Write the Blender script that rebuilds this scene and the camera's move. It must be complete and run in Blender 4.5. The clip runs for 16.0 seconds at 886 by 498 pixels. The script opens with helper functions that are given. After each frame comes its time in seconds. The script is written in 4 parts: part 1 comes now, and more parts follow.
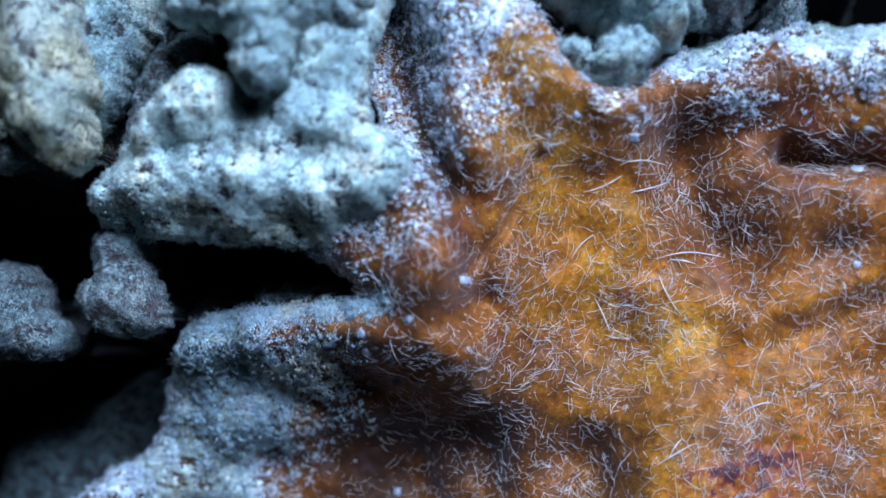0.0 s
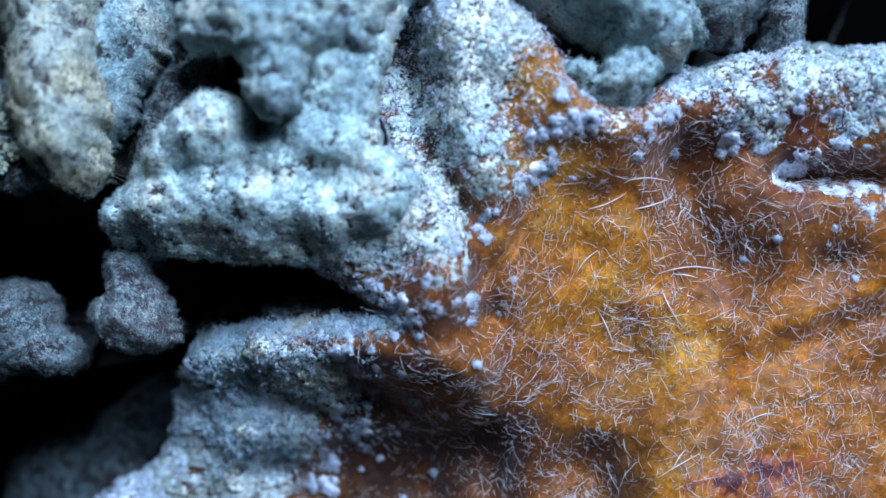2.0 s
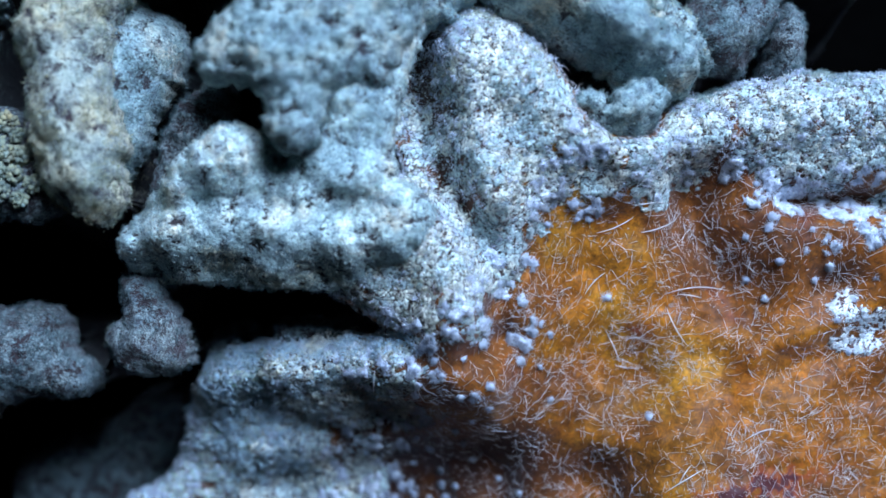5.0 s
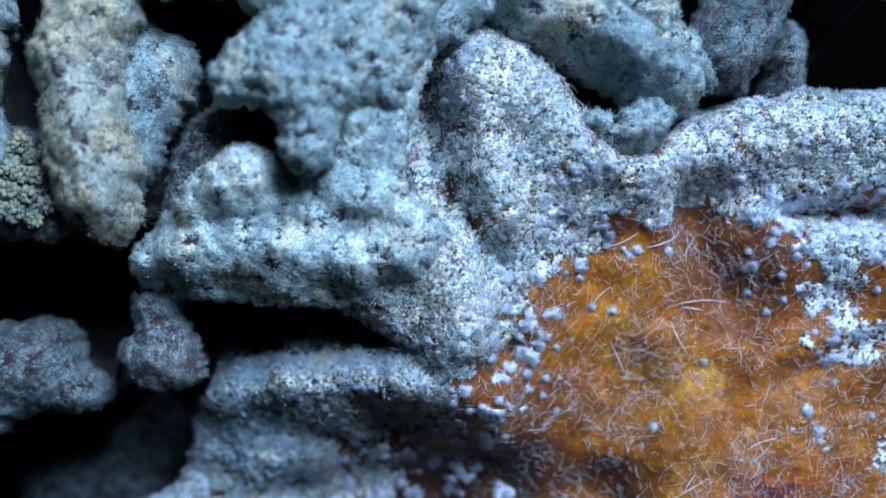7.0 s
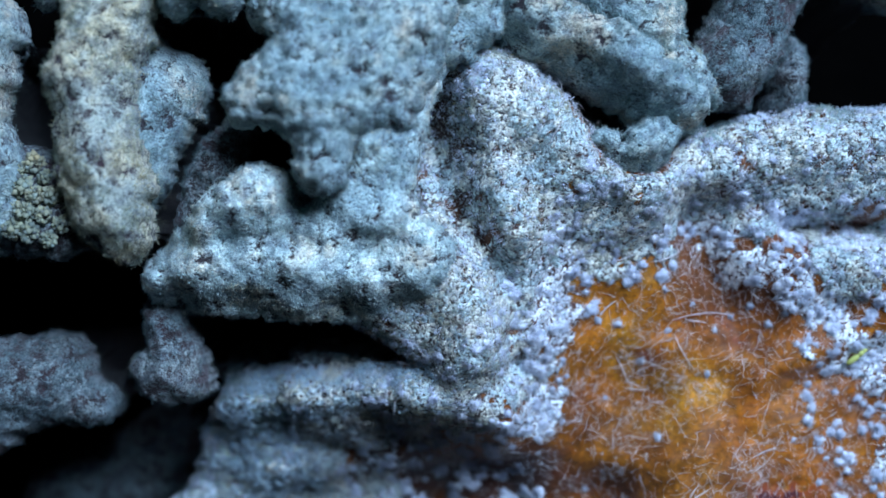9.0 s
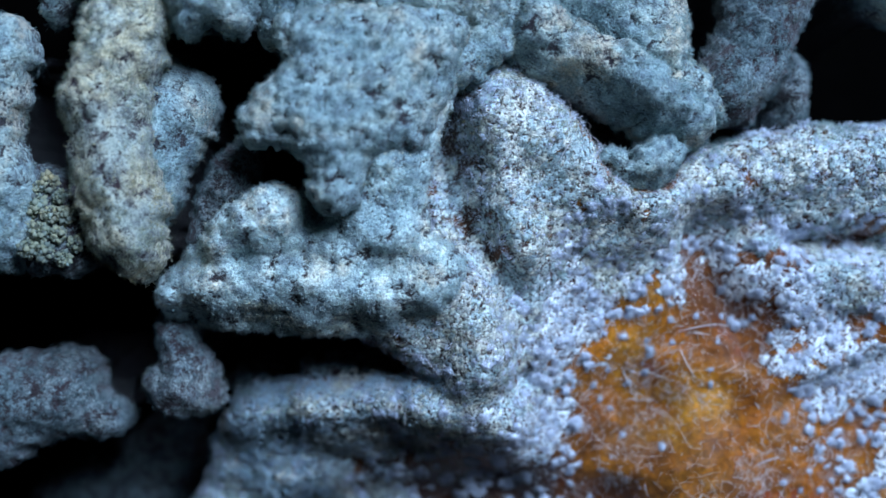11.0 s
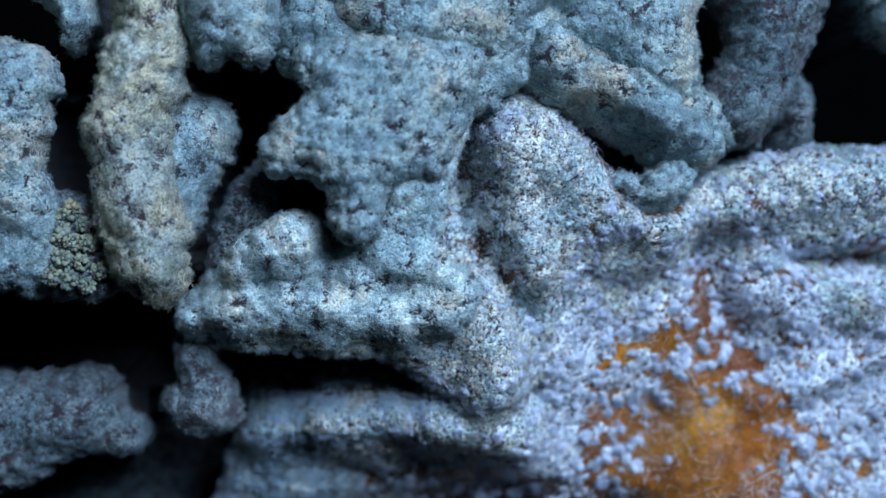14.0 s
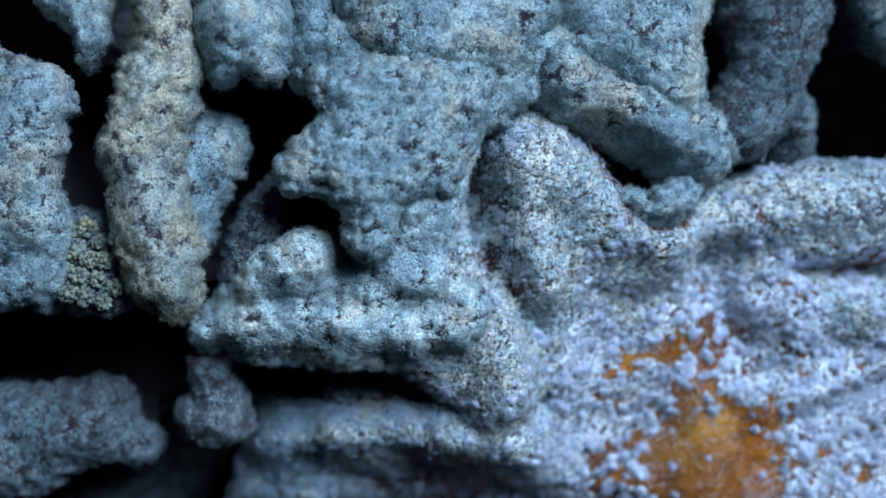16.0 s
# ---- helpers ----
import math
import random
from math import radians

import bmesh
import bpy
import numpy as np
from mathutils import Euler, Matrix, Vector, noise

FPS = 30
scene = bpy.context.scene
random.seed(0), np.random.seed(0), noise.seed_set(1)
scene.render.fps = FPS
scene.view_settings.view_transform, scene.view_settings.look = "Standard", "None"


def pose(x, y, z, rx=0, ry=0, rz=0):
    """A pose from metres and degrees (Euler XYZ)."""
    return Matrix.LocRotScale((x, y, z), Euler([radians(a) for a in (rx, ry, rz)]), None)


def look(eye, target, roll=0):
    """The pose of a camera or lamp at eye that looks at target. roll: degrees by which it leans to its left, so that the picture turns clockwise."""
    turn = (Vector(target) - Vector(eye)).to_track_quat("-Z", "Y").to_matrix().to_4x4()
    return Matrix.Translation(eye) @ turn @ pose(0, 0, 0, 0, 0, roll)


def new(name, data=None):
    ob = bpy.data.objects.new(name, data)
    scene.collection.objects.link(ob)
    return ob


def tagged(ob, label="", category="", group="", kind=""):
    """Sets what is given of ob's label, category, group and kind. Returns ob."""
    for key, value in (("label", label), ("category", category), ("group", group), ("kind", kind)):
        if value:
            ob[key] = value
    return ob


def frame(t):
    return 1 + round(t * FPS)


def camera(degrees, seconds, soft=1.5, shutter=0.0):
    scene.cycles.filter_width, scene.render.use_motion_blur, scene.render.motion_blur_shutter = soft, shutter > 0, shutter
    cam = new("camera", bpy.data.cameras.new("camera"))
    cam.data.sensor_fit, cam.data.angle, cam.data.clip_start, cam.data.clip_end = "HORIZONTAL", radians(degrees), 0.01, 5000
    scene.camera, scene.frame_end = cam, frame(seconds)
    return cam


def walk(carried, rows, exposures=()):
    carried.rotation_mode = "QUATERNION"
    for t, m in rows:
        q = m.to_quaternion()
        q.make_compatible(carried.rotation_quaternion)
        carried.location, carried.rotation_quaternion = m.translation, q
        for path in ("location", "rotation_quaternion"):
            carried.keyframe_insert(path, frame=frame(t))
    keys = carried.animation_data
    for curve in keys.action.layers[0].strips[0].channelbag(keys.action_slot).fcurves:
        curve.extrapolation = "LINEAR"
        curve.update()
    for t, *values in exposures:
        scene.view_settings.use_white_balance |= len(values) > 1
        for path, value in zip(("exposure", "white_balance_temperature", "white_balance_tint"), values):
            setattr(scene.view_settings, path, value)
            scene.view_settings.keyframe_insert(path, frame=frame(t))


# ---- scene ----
# A macro time-lapse, about 24 mm across: mould spreads over the wrinkled, furry skin of a rotting peach.
# Lengths below are in millimetres (MM turns them into metres).
MM = 0.001

# ---- camera ----
cam = camera(35, 16.0, soft=1.5)
cam.data.dof.use_dof = True
cam.data.dof.focus_distance = 36.4 * MM
cam.data.dof.aperture_fstop = 60
walk(cam, [
    (0.0, pose(0.003827, -0.004511, 0.035442, 4.7132, 4.7176, 1.3280)),
    (2.0, pose(0.002891, -0.003329, 0.036206, 3.3633, 3.5083, 0.8666)),
    (4.0, pose(0.001931, -0.002195, 0.036890, 2.1534, 2.3055, 0.4994)),
    (6.0, pose(0.000962, -0.001091, 0.037504, 1.0452, 1.1294, 0.2145)),
    (8.0, pose(-0.000000, 0.000000, 0.038059, 0.0000, 0.0000, 0.0000)),
    (10.0, pose(-0.000942, 0.001097, 0.038565, -1.0206, -1.0626, -0.1559)),
    (12.0, pose(-0.001850, 0.002218, 0.039032, -2.0551, -2.0383, -0.2650)),
    (14.0, pose(-0.002707, 0.003381, 0.039472, -3.1420, -2.9071, -0.3391)),
    (16.0, pose(-0.003500, 0.004603, 0.039894, -4.3199, -3.6488, -0.3902)),
], [(0.0, 0.60), (8.0, 0.20), (16.0, -0.18)])

# ---- light: one cool lamp from behind, dim dark room ----
world = bpy.data.worlds.new("dark_room")
scene.world = world
world.use_nodes = True
world.node_tree.nodes["Background"].inputs[0].default_value = (0.45, 0.6, 0.9, 1)
world.node_tree.nodes["Background"].inputs[1].default_value = 0.004
lamp_data = bpy.data.lights.new("studio_lamp", "AREA")
lamp_data.shape, lamp_data.size, lamp_data.energy = "DISK", 0.050, 0.190
lamp_data.color = (0.68, 0.90, 1.28)
lamp = new("studio_lamp", lamp_data)
lamp.matrix_basis = look((0.032, 0.050, 0.088), (0.0, 0.0, -0.001))


# ---- materials ----
def material(name, rough=0.9):
    m = bpy.data.materials.new(name)
    m.use_nodes = True
    nt = m.node_tree
    b = nt.nodes["Principled BSDF"]
    b.inputs["Roughness"].default_value = rough
    b.inputs["Specular IOR Level"].default_value = 0.25
    co, info, shift = nt.nodes.new("ShaderNodeTexCoord"), nt.nodes.new("ShaderNodeObjectInfo"), nt.nodes.new("ShaderNodeVectorMath")
    shift.operation = "MULTIPLY_ADD"
    nt.links.new(info.outputs["Random"], shift.inputs[0])
    shift.inputs[1].default_value = (0.07, 0.11, 0.05)
    nt.links.new(co.outputs["Object"], shift.inputs[2])
    return m, nt, b, shift.outputs[0]


def tex_noise(nt, co, scale, detail=4.0, rough=0.6):
    n = nt.nodes.new("ShaderNodeTexNoise")
    n.inputs["Scale"].default_value, n.inputs["Detail"].default_value = scale, detail
    n.inputs["Roughness"].default_value = rough
    nt.links.new(co, n.inputs["Vector"])
    return n.outputs["Fac"]


def ramp(nt, fac, stops):
    r = nt.nodes.new("ShaderNodeValToRGB")
    while len(r.color_ramp.elements) < len(stops):
        r.color_ramp.elements.new(0.5)
    for e, (p, c) in zip(r.color_ramp.elements, stops):
        e.position, e.color = p, (*c, 1)
    nt.links.new(fac, r.inputs[0])
    return r.outputs[0]


def blend(nt, fac, a, b, kind="MIX"):
    x = nt.nodes.new("ShaderNodeMix")
    x.data_type, x.blend_type = "RGBA", kind
    for socket, v in ((x.inputs[0], fac), (x.inputs[6], a), (x.inputs[7], b)):
        if isinstance(v, (float, tuple)):
            socket.default_value = v if isinstance(v, float) else (*v, 1)
        else:
            nt.links.new(v, socket)
    return x.outputs[2]


def bump(nt, b, height, strength, dist):
    n = nt.nodes.new("ShaderNodeBump")
    n.inputs["Strength"].default_value, n.inputs["Distance"].default_value = strength, dist
    nt.links.new(height, n.inputs["Height"])
    nt.links.new(n.outputs[0], b.inputs["Normal"])


def skin_material():
    m, nt, b, co = material("furry_skin", 0.55)
    broad = ramp(nt, tex_noise(nt, co, 260, 3), [(0.32, (0.19, 0.060, 0.010)), (0.46, (0.31, 0.094, 0.008)),
                                                 (0.58, (0.45, 0.158, 0.008)), (0.74, (0.60, 0.28, 0.022))])
    red = ramp(nt, tex_noise(nt, co, 420, 4), [(0.56, (0, 0, 0)), (0.70, (1, 1, 1))])
    c = blend(nt, red, broad, (0.17, 0.036, 0.011))
    spots = ramp(nt, tex_noise(nt, co, 1100, 4, 0.6), [(0.34, (0.55, 0.50, 0.48)), (0.5, (0.9, 0.9, 0.9)), (0.66, (1.35, 1.3, 1.1))])
    c = blend(nt, 0.8, c, spots, "MULTIPLY")
    grain = tex_noise(nt, co, 6000, 5, 0.7)
    c = blend(nt, 0.7, c, ramp(nt, grain, [(0.32, (0.2, 0.2, 0.24)), (0.68, (1.5, 1.5, 1.5))]), "MULTIPLY")
    c = blend(nt, 0.6, c, ramp(nt, tex_noise(nt, co, 16000, 3, 0.7), [(0.35, (0.35, 0.35, 0.38)), (0.65, (1.5, 1.5, 1.5))]), "MULTIPLY")
    # steep sides coloured near black, standing in for the shade of deep gaps
    side_shade = nt.nodes.new("ShaderNodeAttribute")
    side_shade.attribute_name = "side_shade"
    c = blend(nt, side_shade.outputs["Fac"], c, (0.006, 0.004, 0.004))
    sore = nt.nodes.new("ShaderNodeAttribute")
    sore.attribute_name = "sore"
    c = blend(nt, ramp(nt, sore.outputs["Fac"], [(0.1, (0, 0, 0)), (0.6, (0.75, 0.75, 0.75))]), c, (0.34, 0.055, 0.018))
    c = blend(nt, ramp(nt, sore.outputs["Fac"], [(0.45, (0, 0, 0)), (0.85, (0.9, 0.9, 0.9))]), c, (0.06, 0.014, 0.022))
    # dark rot, with shade of slopes and hollows put into the same colour
    shaded_rot = nt.nodes.new("ShaderNodeAttribute")
    shaded_rot.attribute_name = "rot"
    c = blend(nt, shaded_rot.outputs["Fac"], c, (0.018, 0.008, 0.008))
    c, _ = felt_over(nt, b, co, c, PALE_FELT, 0.50, 0.88, old=GREY_FELT)
    nt.links.new(c, b.inputs["Base Color"])
    b.inputs["Sheen Weight"].default_value, b.inputs["Sheen Roughness"].default_value = 0.12, 0.45
    b.inputs["Sheen Tint"].default_value = (0.85, 0.85, 1.0, 1)
    b.inputs["Subsurface Weight"].default_value = 0.25
    b.inputs["Subsurface Radius"].default_value = (1.0, 0.4, 0.1)
    b.inputs["Subsurface Scale"].default_value = 0.0006
    bump(nt, b, grain, 0.5, 0.00004)
    return m


def mould_material(name, stops, islands):
    """Powdery mould: patches of tone, and a tone of its own for each grain."""
    m, nt, b, co = material(name, 0.95)
    geo = nt.nodes.new("ShaderNodeNewGeometry")
    c = ramp(nt, geo.outputs["Random Per Island"], islands)
    c = blend(nt, 0.85, c, ramp(nt, tex_noise(nt, co, 420, 5, 0.65), stops), "MULTIPLY")
    c = blend(nt, 0.7, c, ramp(nt, tex_noise(nt, co, 2600, 3, 0.6), [(0.34, (0.66, 0.67, 0.72)), (0.5, (1.0, 1.0, 1.0)), (0.66, (1.1, 1.1, 1.08))]), "MULTIPLY")
    nt.links.new(c, b.inputs["Base Color"])
    through_light = nt.nodes.new("ShaderNodeBsdfTranslucent")
    nt.links.new(c, through_light.inputs["Color"])
    mix = nt.nodes.new("ShaderNodeMixShader")
    mix.inputs[0].default_value = 0.45
    nt.links.new(b.outputs[0], mix.inputs[1])
    nt.links.new(through_light.outputs[0], mix.inputs[2])
    nt.links.new(mix.outputs[0], nt.nodes["Material Output"].inputs["Surface"])
    return m


def felt_over(nt, b, co, bare, stops, low=0.46, high=0.60, old=None):
    """Mould felt over a bare colour, where the mesh says that it has grown, broken up by fine specks."""
    felt = ramp(nt, tex_noise(nt, co, 420, 5, 0.65), stops)
    if old:
        age_shade = nt.nodes.new("ShaderNodeAttribute")
        age_shade.attribute_name = "age_shade"
        felt = blend(nt, age_shade.outputs["Fac"], felt, ramp(nt, tex_noise(nt, co, 420, 5, 0.65), old))
    fine = tex_noise(nt, co, 7500, 3, 0.75)
    felt = blend(nt, 0.8, felt, ramp(nt, tex_noise(nt, co, 2600, 3, 0.6), [(0.36, (0.40, 0.42, 0.48)), (0.5, (0.98, 1.0, 1.0)), (0.64, (1.22, 1.22, 1.18))]), "MULTIPLY")
    felt = blend(nt, 0.45, felt, ramp(nt, tex_noise(nt, co, 15000, 2, 0.6), [(0.36, (0.35, 0.35, 0.40)), (0.64, (1.6, 1.6, 1.55))]), "MULTIPLY")
    cover = nt.nodes.new("ShaderNodeAttribute")
    cover.attribute_name = "cover"
    add = nt.nodes.new("ShaderNodeMath")
    add.operation = "MULTIPLY_ADD"
    nt.links.new(fine, add.inputs[0])
    add.inputs[1].default_value = 2.4
    nt.links.new(cover.outputs["Fac"], add.inputs[2])
    less = nt.nodes.new("ShaderNodeMath")
    less.operation = "SUBTRACT"
    nt.links.new(add.outputs[0], less.inputs[0])
    less.inputs[1].default_value = 1.0
    return blend(nt, ramp(nt, less.outputs[0], [(low, (0, 0, 0)), (high, (1, 1, 1))]), bare, felt), fine


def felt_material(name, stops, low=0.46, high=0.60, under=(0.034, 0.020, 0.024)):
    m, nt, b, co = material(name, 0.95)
    # dark bare colour: specks in the felt, and shade put into fold sides
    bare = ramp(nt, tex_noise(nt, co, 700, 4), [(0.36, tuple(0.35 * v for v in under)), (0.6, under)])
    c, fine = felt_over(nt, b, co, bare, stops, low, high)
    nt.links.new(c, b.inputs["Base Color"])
    bump(nt, b, fine, 1.0, 0.00010)
    b.inputs["Subsurface Weight"].default_value = 0.10
    b.inputs["Subsurface Radius"].default_value = (0.8, 0.9, 1.0)
    b.inputs["Subsurface Scale"].default_value = 0.0003
    b.inputs["Sheen Weight"].default_value, b.inputs["Sheen Roughness"].default_value = 0.15, 0.6
    b.inputs["Sheen Tint"].default_value = (0.85, 0.95, 1.0, 1)
    return m


def plain_material(name, colour, rough, var=0.35, scale=900):
    m, nt, b, co = material(name, rough)
    c = blend(nt, var, colour, ramp(nt, tex_noise(nt, co, scale, 4), [(0.3, tuple(0.4 * v for v in colour)), (0.7, tuple(1.5 * v for v in colour))]))
    nt.links.new(c, b.inputs["Base Color"])
    return m


GREY_FELT = [(0.34, (0.16, 0.25, 0.27)), (0.46, (0.27, 0.38, 0.40)), (0.54, (0.34, 0.43, 0.41)), (0.63, (0.46, 0.43, 0.34))]
TEAL_FELT = [(0.34, (0.25, 0.36, 0.39)), (0.46, (0.40, 0.54, 0.55)), (0.54, (0.50, 0.62, 0.60)), (0.63, (0.65, 0.62, 0.50))]
# grey felt darkened, to put shade into the colour of some folds
SHADE_FELT = [(0.34, (0.08, 0.13, 0.14)), (0.48, (0.15, 0.21, 0.23)), (0.66, (0.22, 0.26, 0.26))]
PALE_FELT = [(0.34, (0.60, 0.68, 0.77)), (0.50, (0.78, 0.85, 0.91)), (0.66, (0.88, 0.89, 0.89))]
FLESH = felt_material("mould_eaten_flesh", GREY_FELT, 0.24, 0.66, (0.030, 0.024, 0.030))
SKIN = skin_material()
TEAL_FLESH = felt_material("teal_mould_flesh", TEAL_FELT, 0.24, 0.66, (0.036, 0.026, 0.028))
SHADE_FLESH = felt_material("shade_mould_flesh", SHADE_FELT, 0.46, 1.0)
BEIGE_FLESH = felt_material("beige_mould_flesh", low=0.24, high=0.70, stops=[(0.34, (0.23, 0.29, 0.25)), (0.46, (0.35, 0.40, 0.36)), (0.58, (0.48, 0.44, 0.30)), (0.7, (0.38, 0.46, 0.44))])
PALE_PATCH = felt_material("pale_mould_felt", PALE_FELT, 0.74, 1.00, (0.10, 0.034, 0.022))
OLD_PATCH = felt_material("beige_cyan_mould_felt", [(0.34, (0.33, 0.44, 0.47)), (0.46, (0.50, 0.63, 0.65)), (0.56, (0.66, 0.66, 0.57)), (0.68, (0.57, 0.67, 0.70))], 0.66, 1.02, (0.075, 0.040, 0.034))
WHITE_PATCH = felt_material("white_mould_felt", [(0.35, (0.72, 0.80, 0.92)), (0.6, (0.83, 0.88, 0.96))], 0.42, 0.80, (0.52, 0.54, 0.62))
PATCHY = [(0.34, (0.62, 0.74, 0.76)), (0.46, (0.86, 1.0, 1.0)), (0.54, (0.98, 1.05, 1.02)), (0.63, (1.16, 1.04, 0.84))]
GREY_MOULD = mould_material("grey_green_mould", PATCHY, [(0.0, (0.18, 0.23, 0.25)), (0.2, (0.29, 0.40, 0.41)), (0.5, (0.38, 0.49, 0.50)), (0.82, (0.44, 0.53, 0.54)), (1.0, (0.53, 0.50, 0.40))])
BEIGE_MOULD = mould_material("beige_mould", PATCHY, [(0.0, (0.20, 0.21, 0.20)), (0.2, (0.35, 0.39, 0.34)), (0.5, (0.48, 0.48, 0.36)), (0.8, (0.56, 0.52, 0.35)), (1.0, (0.48, 0.56, 0.53))])
TEAL_MOULD = mould_material("pale_teal_mould", PATCHY, [(0.0, (0.30, 0.36, 0.39)), (0.2, (0.48, 0.58, 0.61)), (0.5, (0.59, 0.70, 0.73)), (0.82, (0.67, 0.76, 0.76)), (1.0, (0.80, 0.75, 0.61))])
# grey mould with shade in its colour, for low folds and gullies
SHADE_MOULD = mould_material("shade_teal_mould", PATCHY, [(0.0, (0.08, 0.10, 0.13)), (0.3, (0.14, 0.20, 0.22)), (0.8, (0.22, 0.28, 0.30)), (1.0, (0.28, 0.30, 0.28))])
PALE_MOULD = mould_material("pale_mould", PATCHY, [(0.0, (0.50, 0.58, 0.68)), (0.25, (0.64, 0.77, 0.89)), (0.8, (0.77, 0.86, 0.95)), (1.0, (0.80, 0.78, 0.70))])
WHITE_MOULD = mould_material("white_mould", [(0.35, (0.92, 0.94, 0.97)), (0.6, (1.0, 1.0, 1.0))], [(0.0, (0.68, 0.77, 0.90)), (0.3, (0.77, 0.84, 0.95)), (1.0, (0.86, 0.90, 0.97))])
HAIR = mould_material("pale_hair", [(0.3, (0.9, 0.9, 0.9)), (0.7, (1, 1, 1))], [(0.0, (0.50, 0.42, 0.38)), (0.5, (0.88, 0.86, 0.88)), (1.0, (0.97, 0.96, 0.98))])
HAIR.node_tree.nodes["Principled BSDF"].inputs["Roughness"].default_value = 0.28
HAIR.node_tree.nodes["Principled BSDF"].inputs["Specular IOR Level"].default_value = 1.0
HAIR.node_tree.nodes["Principled BSDF"].inputs["Coat Weight"].default_value = 0.6
HAIR.node_tree.nodes["Mix Shader"].inputs[0].default_value = 0.2
TRAY = plain_material("black_tray", (0.001, 0.001, 0.001), 0.95)
TRAY.node_tree.nodes["Principled BSDF"].inputs["Specular IOR Level"].default_value = 0.0
BUG = plain_material("pale_green_insect", (0.50, 0.56, 0.17), 0.4)
BUG_DARK = plain_material("insect_legs", (0.30, 0.27, 0.10), 0.5)


# ---- noise and mesh tools ----
rng = np.random.default_rng(7)


def lattice(ix, iy, seed):
    h = (ix.astype(np.int64) * 374761393 + iy.astype(np.int64) * 668265263 + seed * 2147483647) & 0xFFFFFFFF
    h = ((h ^ (h >> 13)) * 1274126177) & 0xFFFFFFFF
    h = h ^ (h >> 16)
    return (h & 0xFFFF) / 65535.0


def value_noise(x, y, seed):
    ix, iy = np.floor(x), np.floor(y)
    fx, fy = x - ix, y - iy
    fx, fy = fx * fx * (3 - 2 * fx), fy * fy * (3 - 2 * fy)
    a, b = lattice(ix, iy, seed), lattice(ix + 1, iy, seed)
    c, d = lattice(ix, iy + 1, seed), lattice(ix + 1, iy + 1, seed)
    return (a * (1 - fx) + b * fx) * (1 - fy) + (c * (1 - fx) + d * fx) * fy - 0.5


def fbm(x, y, size, seed, octaves=4, gain=0.5):
    total, amp, k = 0, 1.0, 1.0 / size
    for i in range(octaves):
        total = total + amp * value_noise(x * k + 17.3 * i, y * k - 9.1 * i, seed + i)
        amp, k = amp * gain, k * 2.03
    return total


def bumps(x, y, size, seed):
    """Rounded knobs, about size apart: 1 at a knob's middle, 0 between the knobs."""
    u, v = x / size, y / size
    ix, iy = np.floor(u), np.floor(v)
    best = np.full_like(u, 9.0)
    for dx in (-1, 0, 1):
        for dy in (-1, 0, 1):
            cx, cy = ix + dx, iy + dy
            px, py = cx + lattice(cx, cy, seed), cy + lattice(cx, cy, seed + 5)
            best = np.minimum(best, (u - px) ** 2 + (v - py) ** 2)
    return np.clip(1 - best / 0.75, 0, 1) ** 0.7


def smooth_outline(points, n=8):
    p = np.array(points, float)
    q = []
    for i in range(len(p)):
        a, b, c, d = p[i - 1], p[i], p[(i + 1) % len(p)], p[(i + 2) % len(p)]
        for k in range(n):
            t = k / n
            q.append(0.5 * (2 * b + (c - a) * t + (2 * a - 5 * b + 4 * c - d) * t ** 2 + (3 * b - a - 3 * c + d) * t ** 3))
    return np.array(q)


def inside_distance(x, y, ring):
    """The distance to a closed outline, positive inside it."""
    best, odd = np.full(x.shape, 1e9), np.zeros(x.shape, bool)
    for (ax, ay), (bx, by) in zip(ring, np.roll(ring, -1, 0)):
        dx, dy = bx - ax, by - ay
        t = np.clip(((x - ax) * dx + (y - ay) * dy) / (dx * dx + dy * dy + 1e-12), 0, 1)
        best = np.minimum(best, (x - ax - t * dx) ** 2 + (y - ay - t * dy) ** 2)
        odd ^= ((ay > y) != (by > y)) & (x < dx * (y - ay) / (dy + 1e-12 * (dy == 0)) + ax)
    return np.where(odd, 1, -1) * np.sqrt(best)


def line_distance(x, y, line):
    best = np.full(x.shape, 1e9)
    for (ax, ay), (bx, by) in zip(line[:-1], line[1:]):
        dx, dy = bx - ax, by - ay
        t = np.clip(((x - ax) * dx + (y - ay) * dy) / (dx * dx + dy * dy), 0, 1)
        best = np.minimum(best, (x - ax - t * dx) ** 2 + (y - ay - t * dy) ** 2)
    return np.sqrt(best)


def spread(x, y, knots, power=3.0, ease=0.05):
    """Values that knots (x, y, value) give, blended by nearness."""
    top, low = 0, 0
    for kx, ky, v in knots:
        w = 1.0 / ((x - kx) ** 2 + (y - ky) ** 2 + ease) ** (power / 2)
        top, low = top + w * v, low + w
    return top / low


def mesh_from(name, verts, faces, mat, smooth=True):
    """A mesh from arrays in millimetres; all faces have as many corners."""
    me = bpy.data.meshes.new(name)
    n, k = faces.shape
    me.vertices.add(len(verts))
    me.vertices.foreach_set("co", (np.asarray(verts, np.float32) * MM).ravel())
    me.loops.add(n * k)
    me.loops.foreach_set("vertex_index", faces.astype(np.int32).ravel())
    me.polygons.add(n)
    me.polygons.foreach_set("loop_start", np.arange(0, n * k, k, dtype=np.int32))
    me.polygons.foreach_set("use_smooth", np.full(n, smooth))
    me.materials.append(mat)
    me.update(calc_edges=True)
    return me


def give(me, key, values):
    me.attributes.new(key, "FLOAT", "POINT").data.foreach_set("value", np.asarray(values, np.float32))


def piece(name, me, parent=None, label="", kind=""):
    ob = new(name, me)
    if parent:
        ob.parent = parent
    return tagged(ob, label=label, kind=kind)


